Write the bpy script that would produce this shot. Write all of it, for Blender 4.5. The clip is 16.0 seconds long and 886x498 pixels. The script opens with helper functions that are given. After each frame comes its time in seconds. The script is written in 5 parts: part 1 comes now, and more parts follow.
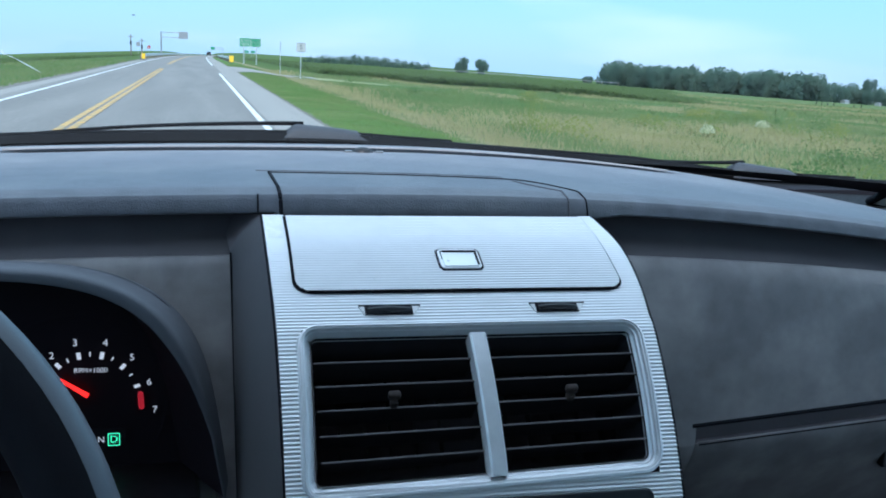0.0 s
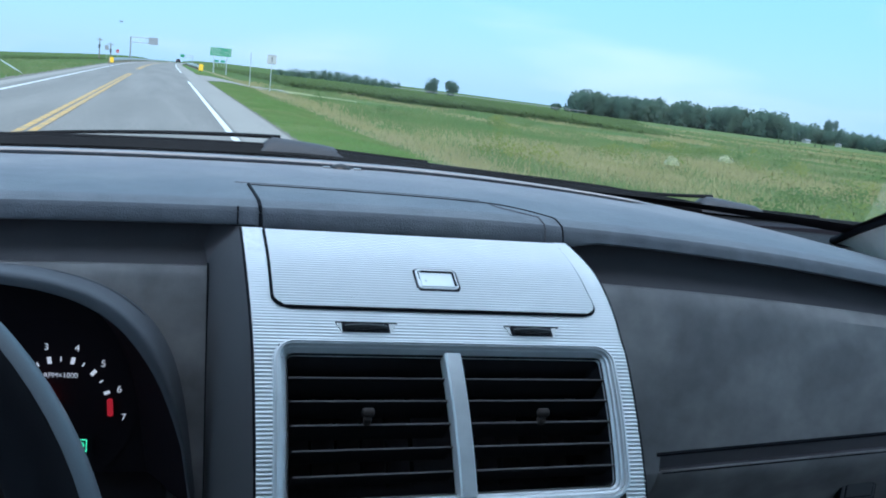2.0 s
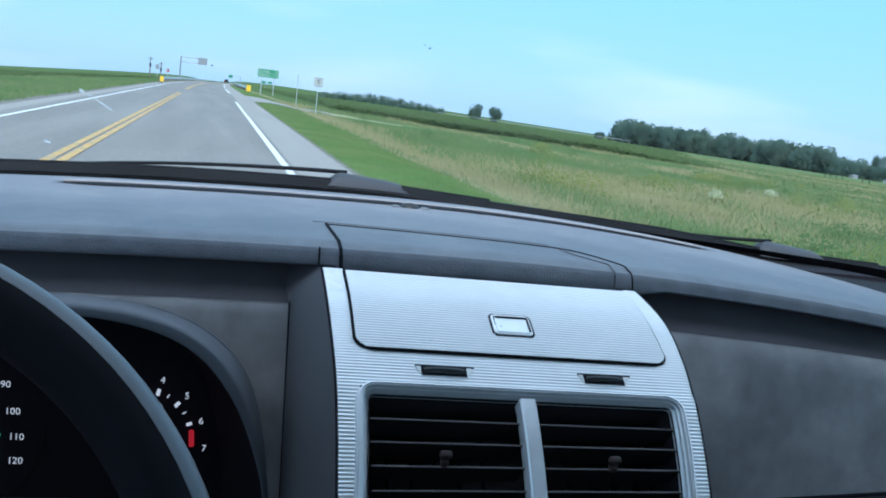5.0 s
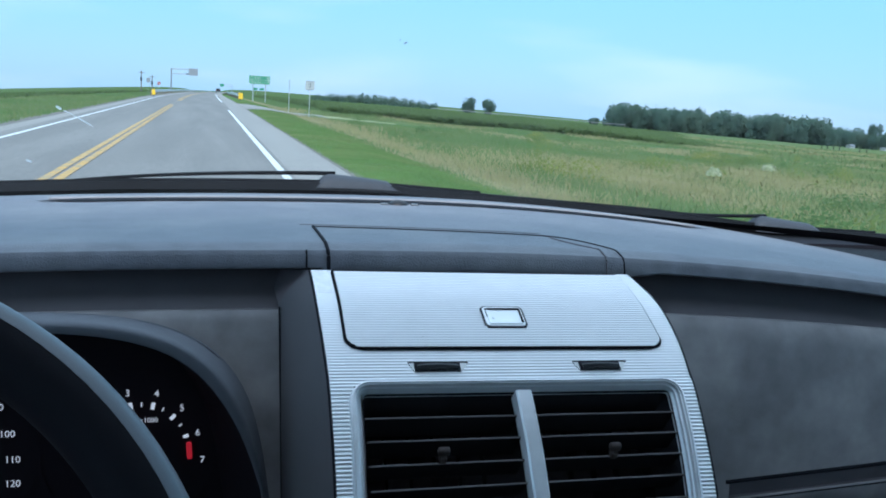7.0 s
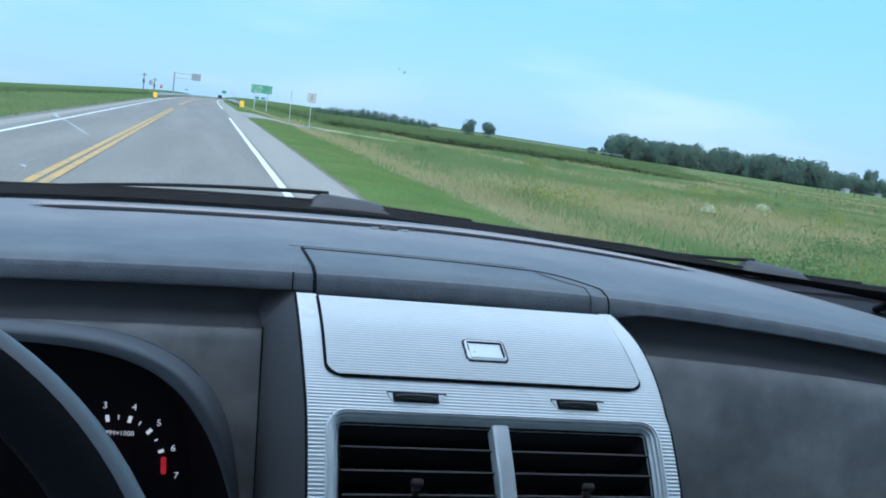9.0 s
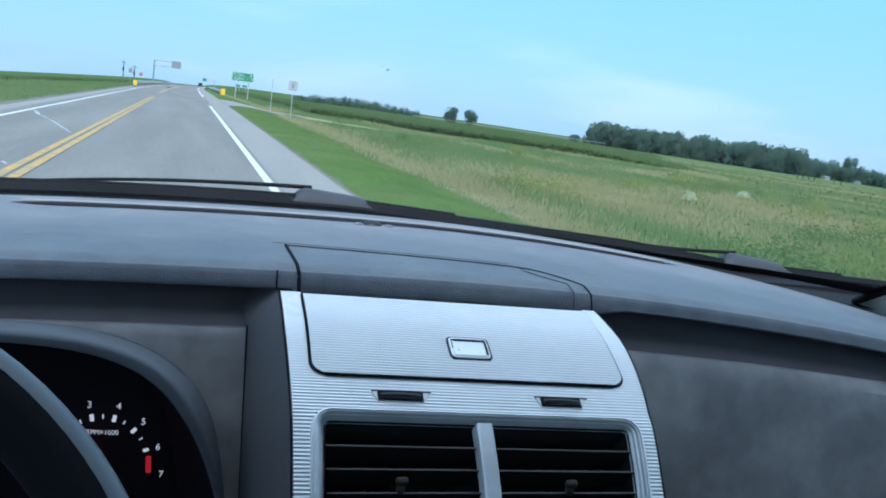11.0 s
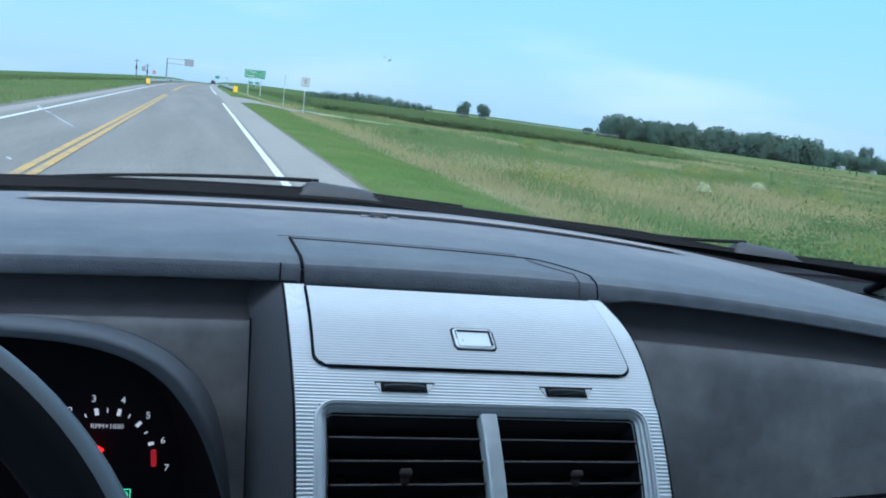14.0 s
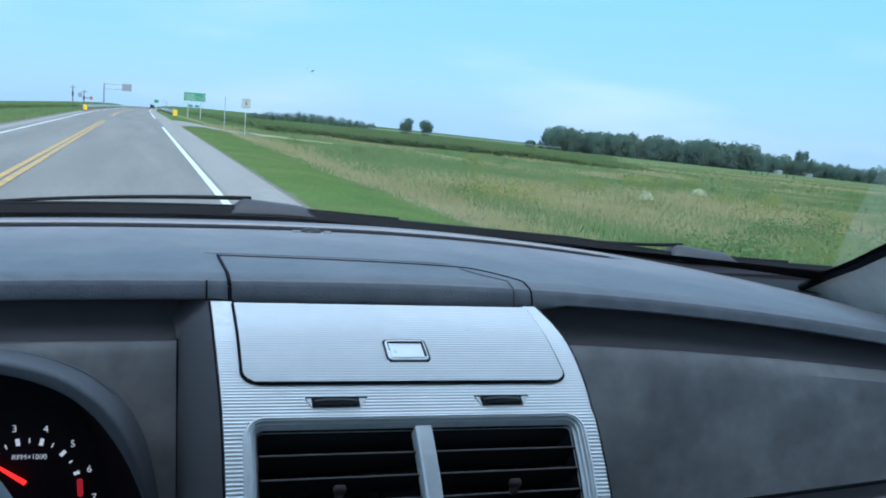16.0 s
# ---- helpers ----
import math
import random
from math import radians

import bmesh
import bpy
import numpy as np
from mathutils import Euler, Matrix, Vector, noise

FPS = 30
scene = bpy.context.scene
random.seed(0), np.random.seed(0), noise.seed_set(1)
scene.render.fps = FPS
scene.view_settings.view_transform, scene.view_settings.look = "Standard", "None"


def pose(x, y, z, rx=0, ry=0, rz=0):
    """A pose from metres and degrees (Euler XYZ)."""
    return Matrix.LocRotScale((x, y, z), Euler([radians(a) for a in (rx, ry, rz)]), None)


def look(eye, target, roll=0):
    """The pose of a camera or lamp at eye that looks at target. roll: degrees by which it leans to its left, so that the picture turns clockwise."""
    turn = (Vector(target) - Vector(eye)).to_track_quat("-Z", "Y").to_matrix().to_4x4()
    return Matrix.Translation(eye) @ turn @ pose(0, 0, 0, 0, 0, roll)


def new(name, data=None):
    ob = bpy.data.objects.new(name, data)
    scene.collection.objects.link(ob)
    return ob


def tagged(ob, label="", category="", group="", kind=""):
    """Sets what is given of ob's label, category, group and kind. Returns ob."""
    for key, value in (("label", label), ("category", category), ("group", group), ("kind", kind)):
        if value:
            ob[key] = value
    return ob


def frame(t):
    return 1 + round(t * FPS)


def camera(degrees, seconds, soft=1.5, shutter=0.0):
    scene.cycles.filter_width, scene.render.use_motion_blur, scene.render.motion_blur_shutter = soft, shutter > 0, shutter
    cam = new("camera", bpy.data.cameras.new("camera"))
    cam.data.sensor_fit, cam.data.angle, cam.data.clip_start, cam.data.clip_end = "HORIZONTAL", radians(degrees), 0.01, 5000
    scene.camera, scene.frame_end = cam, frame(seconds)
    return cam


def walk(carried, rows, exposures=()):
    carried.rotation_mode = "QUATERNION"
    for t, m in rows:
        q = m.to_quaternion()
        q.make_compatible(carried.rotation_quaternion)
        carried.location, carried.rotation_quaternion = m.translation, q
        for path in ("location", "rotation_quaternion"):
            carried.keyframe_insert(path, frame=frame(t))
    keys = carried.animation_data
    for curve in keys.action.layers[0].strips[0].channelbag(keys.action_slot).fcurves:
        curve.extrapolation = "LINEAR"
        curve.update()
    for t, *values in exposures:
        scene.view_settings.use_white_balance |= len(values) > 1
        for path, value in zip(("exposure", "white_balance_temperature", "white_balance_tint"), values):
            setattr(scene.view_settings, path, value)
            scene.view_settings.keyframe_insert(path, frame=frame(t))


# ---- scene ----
EXPOSURE, SKY_STRENGTH, SUN_POWER = 1.1, 0.070, 1.4
CLOUD, VEIL = (5.0, 6.3, 7.4, 1), 0.80
cam = camera(48.0, 16.0, soft=1.9)

H0 = 1.28          # height of the console's vent edge over the road; the car is laid out from there


def aim(x, y, z, yaw, pitch, roll):
    """A camera pose: yaw to the left of straight ahead, pitch up, roll as look() takes it; degrees."""
    ya, pi = radians(yaw), radians(pitch)
    ahead = Vector((-math.sin(ya) * math.cos(pi), math.cos(ya) * math.cos(pi), math.sin(pi)))
    eye = Vector((x, y, z))
    return look(eye, eye + ahead, roll)


# t, x, y, z, yaw, pitch, roll
ROWS = [
    (0, -0.1920, -0.6548, 1.4723, -14.15, -10.84, 2.55),
    (0.5, -0.1994, -0.6532, 1.4698, -16.19, -9.68, 4.13),
    (1, -0.1881, -0.6614, 1.4784, -16.82, -8.88, 3.78),
    (1.5, -0.1926, -0.6642, 1.4772, -17.20, -9.32, 4.73),
    (2, -0.2060, -0.6584, 1.4734, -16.28, -9.55, 5.54),
    (2.5, -0.2083, -0.6555, 1.4743, -14.81, -9.91, 4.93),
    (3, -0.2131, -0.6587, 1.4717, -14.91, -9.76, 5.46),
    (3.5, -0.2129, -0.6534, 1.4712, -14.59, -10.39, 5.41),
    (4, -0.2161, -0.6593, 1.4775, -13.94, -10.09, 5.36),
    (4.5, -0.2359, -0.6643, 1.4818, -13.71, -9.09, 7.46),
    (4.7, -0.2426, -0.6681, 1.4891, -13.75, -8.70, 7.33),
    (6.8, -0.2170, -0.6706, 1.4910, -13.52, -8.25, 2.46),
    (7, -0.2281, -0.6651, 1.4893, -13.75, -8.64, 3.28),
    (7.5, -0.2223, -0.6574, 1.4816, -13.51, -10.11, 4.73),
    (8, -0.2280, -0.6668, 1.4954, -13.32, -9.10, 5.19),
    (8.5, -0.2193, -0.6672, 1.5040, -13.84, -8.45, 4.91),
    (9, -0.2254, -0.6686, 1.4992, -14.10, -7.47, 6.73),
    (9.2, -0.2095, -0.6708, 1.4978, -13.94, -6.83, 5.70),
    (11.3, -0.2289, -0.6698, 1.5080, -15.33, -8.11, 6.70),
    (11.5, -0.2207, -0.6735, 1.5042, -15.59, -7.51, 6.10),
    (12, -0.2151, -0.6662, 1.4975, -16.29, -7.79, 5.61),
    (12.5, -0.2151, -0.6620, 1.4938, -16.70, -8.39, 6.63),
    (13, -0.2146, -0.6552, 1.4934, -15.78, -9.70, 7.00),
    (13.5, -0.2206, -0.6734, 1.5077, -15.42, -7.80, 7.05),
    (14, -0.2182, -0.6681, 1.5045, -14.42, -8.43, 6.01),
    (14.5, -0.2209, -0.6772, 1.5098, -16.45, -5.21, 5.20),
    (15, -0.2297, -0.6702, 1.5053, -15.80, -6.75, 6.63),
    (15.5, -0.2274, -0.6609, 1.4976, -16.14, -7.42, 6.02),
    (16, -0.2010, -0.6615, 1.4989, -17.36, -7.23, 4.26),
]

walk(cam, [(r[0], aim(*r[1:])) for r in ROWS], exposures=((0.0, EXPOSURE + 0.12, 5680, 12), (1.0, EXPOSURE + 0.09, 5680, 12), (3.5, EXPOSURE + 0.08, 5680, 12), (7.0, EXPOSURE, 5680, 12), (11.5, EXPOSURE - 0.02, 5680, 12), (13.5, EXPOSURE + 0.04, 5680, 12), (14.6, EXPOSURE - 0.10, 5680, 12), (15.4, EXPOSURE - 0.08, 5680, 12), (16.0, EXPOSURE - 0.06, 5680, 12)))

# ---- light ----
SUN_ELEV, SUN_AZ = radians(38), radians(195)
world = bpy.data.worlds.new("sky")
scene.world = world
world.use_nodes = True
wn, wl = world.node_tree.nodes, world.node_tree.links
wn.clear()
sky = wn.new("ShaderNodeTexSky")
sky.sky_type, sky.sun_disc = "NISHITA", False
sky.sun_elevation, sky.sun_rotation = SUN_ELEV, SUN_AZ
sky.air_density, sky.dust_density, sky.ozone_density = 1.0, 0.3, 3.5
coord = wn.new("ShaderNodeTexCoord")
squash = wn.new("ShaderNodeMapping")
squash.inputs["Scale"].default_value = (1.6, 1.6, 9.0)
cloud = wn.new("ShaderNodeTexNoise")
cloud.inputs["Scale"].default_value, cloud.inputs["Detail"].default_value = 1.7, 6.0
ramp = wn.new("ShaderNodeValToRGB")
ramp.color_ramp.elements[0].position, ramp.color_ramp.elements[1].position = 0.48, 0.68
ramp.color_ramp.elements[0].color, ramp.color_ramp.elements[1].color = (0, 0, 0, 1), (0.62, 0.62, 0.62, 1)
height = wn.new("ShaderNodeSeparateXYZ")
grade = wn.new("ShaderNodeValToRGB")
grade.color_ramp.elements[0].position, grade.color_ramp.elements[0].color = 0.0, (2.5, 4.65, 6.8, 1)
grade.color_ramp.elements[1].position, grade.color_ramp.elements[1].color = 0.75, (9.3, 11.5, 13.1, 1)
grade.color_ramp.elements.new(0.16).color = (2.35, 5.5, 7.4, 1)
streak = wn.new("ShaderNodeMixRGB")
streak.inputs[2].default_value = CLOUD
veil = wn.new("ShaderNodeMixRGB")
veil.inputs[0].default_value = VEIL
back = wn.new("ShaderNodeBackground")
back.inputs["Strength"].default_value = SKY_STRENGTH
wout = wn.new("ShaderNodeOutputWorld")
wl.new(coord.outputs["Generated"], squash.inputs[0])
wl.new(squash.outputs[0], cloud.inputs["Vector"])
wl.new(cloud.outputs[0], ramp.inputs[0])
wl.new(coord.outputs["Generated"], height.inputs[0])
wl.new(height.outputs[2], grade.inputs[0])
wl.new(ramp.outputs[0], streak.inputs[0])
wl.new(grade.outputs[0], streak.inputs[1])
wl.new(streak.outputs[0], veil.inputs[2])
wl.new(sky.outputs[0], veil.inputs[1])
wl.new(veil.outputs[0], back.inputs[0])
wl.new(back.outputs[0], wout.inputs[0])

sun_data = bpy.data.lights.new("sun", "SUN")
sun_data.energy, sun_data.angle, sun_data.color = SUN_POWER, radians(12), (1.0, 0.95, 0.88)
sun = new("sun", sun_data)
sun.matrix_world = look((0, 0, 60), Vector((0, 0, 60)) - Vector((math.sin(SUN_AZ) * math.cos(SUN_ELEV), math.cos(SUN_AZ) * math.cos(SUN_ELEV), math.sin(SUN_ELEV))))


# ---- materials ----
def material(name, color, rough=0.6, metal=0.0, vary=0.15, scale=40.0, bump=0.0, bump_scale=300.0, spec=0.5, second=None, second_scale=2.0, second_amount=0.5, island=0.0, coords="Object", stretch=(1, 1, 1), coat=0.0):
    """A surface with variation at two scales, grain relief and, where wanted, a second colour in patches."""
    m = bpy.data.materials.new(name)
    m.use_nodes = True
    n, l = m.node_tree.nodes, m.node_tree.links
    b = n["Principled BSDF"]
    b.inputs["Roughness"].default_value, b.inputs["Metallic"].default_value = rough, metal
    b.inputs["Specular IOR Level"].default_value = spec
    b.inputs["Coat Weight"].default_value = coat
    tc, mp = n.new("ShaderNodeTexCoord"), n.new("ShaderNodeMapping")
    mp.inputs["Scale"].default_value = stretch
    l.new(tc.outputs[coords], mp.inputs[0])
    base = n.new("ShaderNodeRGB")
    base.outputs[0].default_value = (*color, 1)
    out = base.outputs[0]
    if second:
        big = n.new("ShaderNodeTexNoise")
        big.inputs["Scale"].default_value, big.inputs["Detail"].default_value = second_scale, 5.0
        l.new(mp.outputs[0], big.inputs["Vector"])
        rp = n.new("ShaderNodeValToRGB")
        rp.color_ramp.elements[0].position, rp.color_ramp.elements[1].position = 0.40, 0.66
        l.new(big.outputs[0], rp.inputs[0])
        am = n.new("ShaderNodeMath")
        am.operation = "MULTIPLY"
        am.inputs[1].default_value = second_amount
        l.new(rp.outputs[0], am.inputs[0])
        mx = n.new("ShaderNodeMixRGB")
        mx.inputs[2].default_value = (*second, 1)
        l.new(am.outputs[0], mx.inputs[0])
        l.new(out, mx.inputs[1])
        out = mx.outputs[0]
    fine = n.new("ShaderNodeTexNoise")
    fine.inputs["Scale"].default_value, fine.inputs["Detail"].default_value = scale, 4.0
    l.new(mp.outputs[0], fine.inputs["Vector"])
    hs = n.new("ShaderNodeHueSaturation")
    l.new(out, hs.inputs["Color"])
    mr = n.new("ShaderNodeMapRange")
    mr.inputs["From Min"].default_value, mr.inputs["From Max"].default_value = 0.3, 0.7
    mr.inputs["To Min"].default_value, mr.inputs["To Max"].default_value = 1 - vary, 1 + vary
    l.new(fine.outputs[0], mr.inputs["Value"])
    val = mr.outputs[0]
    if island:
        geo = n.new("ShaderNodeNewGeometry")
        ir = n.new("ShaderNodeMapRange")
        ir.inputs["To Min"].default_value, ir.inputs["To Max"].default_value = 1 - island, 1 + island
        l.new(geo.outputs["Random Per Island"], ir.inputs["Value"])
        mm = n.new("ShaderNodeMath")
        mm.operation = "MULTIPLY"
        l.new(val, mm.inputs[0])
        l.new(ir.outputs[0], mm.inputs[1])
        val = mm.outputs[0]
    l.new(val, hs.inputs["Value"])
    l.new(hs.outputs[0], b.inputs["Base Color"])
    rr = n.new("ShaderNodeMapRange")
    rr.inputs["To Min"].default_value, rr.inputs["To Max"].default_value = max(0.02, rough - 0.08), min(1.0, rough + 0.08)
    l.new(fine.outputs[0], rr.inputs["Value"])
    l.new(rr.outputs[0], b.inputs["Roughness"])
    if bump:
        gr = n.new("ShaderNodeTexNoise")
        gr.inputs["Scale"].default_value, gr.inputs["Detail"].default_value = bump_scale, 3.0
        l.new(mp.outputs[0], gr.inputs["Vector"])
        bp = n.new("ShaderNodeBump")
        bp.inputs["Strength"].default_value, bp.inputs["Distance"].default_value = bump, 1.0 / bump_scale
        l.new(gr.outputs[0], bp.inputs["Height"])
        l.new(bp.outputs[0], b.inputs["Normal"])
    return m


def glowing(name, color, strength):
    m = bpy.data.materials.new(name)
    m.use_nodes = True
    b = m.node_tree.nodes["Principled BSDF"]
    b.inputs["Base Color"].default_value = (*color, 1)
    b.inputs["Emission Color"].default_value = (*color, 1)
    b.inputs["Emission Strength"].default_value = strength
    return m


def residue(name, color, cover):
    """A thin dried smear on glass that lets part of the light by."""
    m = bpy.data.materials.new(name)
    m.use_nodes = True
    n, l = m.node_tree.nodes, m.node_tree.links
    n.clear()
    tr, di, tl, ad, mx, o = (n.new("ShaderNode" + k) for k in ("BsdfTransparent", "BsdfDiffuse", "BsdfTranslucent", "AddShader", "MixShader", "OutputMaterial"))
    di.inputs[0].default_value = tl.inputs[0].default_value = (*color, 1)
    mx.inputs[0].default_value = cover
    l.new(di.outputs[0], ad.inputs[0])
    l.new(tl.outputs[0], ad.inputs[1])
    l.new(tr.outputs[0], mx.inputs[1])
    l.new(ad.outputs[0], mx.inputs[2])
    l.new(mx.outputs[0], o.inputs[0])
    return m


def glazing(name):
    m = bpy.data.materials.new(name)
    m.use_nodes = True
    n, l = m.node_tree.nodes, m.node_tree.links
    n.clear()
    tr, gl, mx, o = (n.new("ShaderNode" + k) for k in ("BsdfTransparent", "BsdfGlossy", "MixShader", "OutputMaterial"))
    tr.inputs[0].default_value = (0.94, 0.98, 0.97, 1)
    gl.inputs["Roughness"].default_value = 0.02
    mx.inputs[0].default_value = 0.02
    dust, film = n.new("ShaderNodeBsdfTranslucent"), n.new("ShaderNodeMixShader")
    dust.inputs[0].default_value = (0.75, 0.8, 0.85, 1)
    smear = n.new("ShaderNodeTexNoise")
    smear.inputs["Scale"].default_value, smear.inputs["Detail"].default_value = 9.0, 5.0
    amount = n.new("ShaderNodeMapRange")
    amount.inputs["From Min"].default_value, amount.inputs["From Max"].default_value = 0.3, 0.7
    amount.inputs["To Min"].default_value, amount.inputs["To Max"].default_value = 0.003, 0.011
    l.new(smear.outputs[0], amount.inputs["Value"])
    l.new(tr.outputs[0], mx.inputs[1])
    l.new(gl.outputs[0], mx.inputs[2])
    l.new(amount.outputs[0], film.inputs[0])
    l.new(mx.outputs[0], film.inputs[1])
    l.new(dust.outputs[0], film.inputs[2])
    l.new(film.outputs[0], o.inputs[0])
    return m


def rear_glass(name):
    """Lightly tinted rear glass that passes most of the daylight."""
    m = glazing(name)
    next(k for k in m.node_tree.nodes if k.bl_idname == "ShaderNodeBsdfTransparent").inputs[0].default_value = (0.80, 0.81, 0.80, 1)
    return m


PAD = material("dash_pad_plastic", (0.156, 0.154, 0.174), 0.5, vary=0.16, scale=48, bump=0.45, bump_scale=700, second=(0.212, 0.204, 0.216), second_scale=10, second_amount=0.8)
PANEL = material("dash_panel_plastic", (0.232, 0.204, 0.204), 0.55, vary=0.13, scale=46, bump=0.2, bump_scale=900, second=(0.390, 0.346, 0.334), second_scale=15, second_amount=0.8)
RECESS = material("shaded_recess_plastic", (0.130, 0.110, 0.116), 0.6, vary=0.08, scale=30, bump=0.3, bump_scale=900)
SIDE = material("console_side_plastic", (0.120, 0.112, 0.118), 0.5, vary=0.06, scale=25, bump=0.3, bump_scale=900)
BLACK = material("black_plastic", (0.012, 0.012, 0.014), 0.45, vary=0.1, scale=60, bump=0.15, bump_scale=700)
GAP = material("dark_gap", (0.016, 0.015, 0.019), 0.8, vary=0.05, spec=0.1)
SILVER = material("silver_paint", (0.97, 0.94, 0.94), 0.32, metal=0.34, vary=0.02, scale=60, second=(0.93, 0.90, 0.90), second_scale=14, second_amount=0.5)
SILVER_TRIM = material("silver_trim_paint", (0.84, 0.81, 0.80), 0.30, metal=0.8, vary=0.04, scale=90)
VENT_TRIM = material("vent_trim_paint", (0.92, 0.89, 0.90), 0.36, metal=0.34, vary=0.04, scale=90)
BRIGHT = material("bright_chrome_paint", (0.97, 0.96, 0.95), 0.30, metal=0.25, vary=0.03, scale=80)
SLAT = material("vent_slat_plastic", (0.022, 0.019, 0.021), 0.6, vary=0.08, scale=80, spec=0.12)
SLAT_EDGE = material("lit_slat_edge", (0.165, 0.138, 0.138), 0.6, vary=0.14, scale=80)
RUBBER = material("wiper_rubber", (0.006, 0.006, 0.007), 0.7, vary=0.15, scale=80, bump=0.2, bump_scale=400, spec=0.15)
ARM = material("wiper_arm_paint", (0.042, 0.045, 0.054), 0.62, vary=0.1, scale=60, bump=0.1, bump_scale=400)
RIM_LIT = material("steering_rim_lit", (0.112, 0.114, 0.132), 0.36, vary=0.08, scale=60, bump=0.12, bump_scale=1200)
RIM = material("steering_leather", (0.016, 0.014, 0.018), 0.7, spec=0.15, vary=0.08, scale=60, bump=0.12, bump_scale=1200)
HOOD = material("cluster_hood_plastic", (0.142, 0.142, 0.158), 0.55, spec=0.28, vary=0.06, scale=25, bump=0.3, bump_scale=900)
DUCT = material("air_duct_plastic", (0.045, 0.038, 0.042), 0.7, vary=0.1, scale=60, spec=0.1)
KNOB = material("louvre_tab_plastic", (0.060, 0.044, 0.040), 0.6, spec=0.15, vary=0.1, scale=200)
CLOTH = material("pillar_trim_plastic", (0.86, 0.86, 0.81), 0.7, vary=0.05, scale=60, bump=0.2, bump_scale=700)
LIP = material("slot_lip_sheen", (0.29, 0.285, 0.295), 0.5, vary=0.05, scale=60)
TINT = rear_glass("tinted_rear_glass")
WORN = material("worn_silver_paint", (0.90, 0.87, 0.87), 0.36, metal=0.50, vary=0.06, scale=160, second=(0.97, 0.94, 0.94), second_scale=70, second_amount=0.9)
NOTCH = material("notch_silver_paint", (0.60, 0.58, 0.57), 0.5, metal=0.6, vary=0.04, scale=90)
# Unseen cabin surfaces, dark so that little light comes back on the dash.
CABIN_DARK = material("unseen_dark_cabin", (0.055, 0.052, 0.052), 0.95, vary=0.15, scale=90, bump=0.4, bump_scale=500)
LINER = material("headliner_cloth", (0.58, 0.58, 0.55), 0.9, vary=0.06, scale=120, bump=0.4, bump_scale=800)
GLASS = glazing("window_glass")
PALE_MARK = residue("pale_insect_residue", (0.6, 0.62, 0.62), 0.30)
DUST_FILM = residue("road_dust_film", (0.50, 0.52, 0.46), 0.11)
DARK_MARK = residue("dark_insect_residue", (0.16, 0.18, 0.24), 0.45)
DIAL = material("dial_black", (0.020, 0.015, 0.019), 0.7, vary=0.05, spec=0.05)
WHITE_GLOW = glowing("dial_white", (0.7, 0.72, 0.76), 0.30)
RED_GLOW = glowing("needle_red", (1.0, 0.02, 0.015), 0.9)
RED_DIM = glowing("redline_red", (0.5, 0.02, 0.035), 0.24)
GREEN_GLOW = glowing("gear_green", (0.10, 0.9, 0.45), 0.55)
CLEAR = material("clear_plastic", (0.20, 0.21, 0.22), 0.15, vary=0.05)

ASPHALT = material("asphalt", (0.205, 0.193, 0.178), 0.8, spec=0.2, vary=0.12, scale=30, bump=0.4, bump_scale=60, second=(0.262, 0.246, 0.225), second_scale=0.9, second_amount=0.8, stretch=(1, 0.06, 1))
SHOULDER = material("shoulder_asphalt", (0.315, 0.298, 0.272), 0.85, spec=0.2, vary=0.12, scale=30, bump=0.4, bump_scale=60, second=(0.265, 0.25, 0.228), second_scale=1.3, second_amount=0.6, stretch=(1, 0.08, 1))
PAINT_WHITE = material("white_road_paint", (0.75, 0.76, 0.76), 0.7, vary=0.10, scale=9, second=(0.55, 0.55, 0.53), second_scale=3, second_amount=0.5)
PAINT_YELLOW = material("yellow_road_paint", (0.56, 0.33, 0.085), 0.7, vary=0.16, scale=9, second=(0.32, 0.26, 0.16), second_scale=2.5, second_amount=0.9)


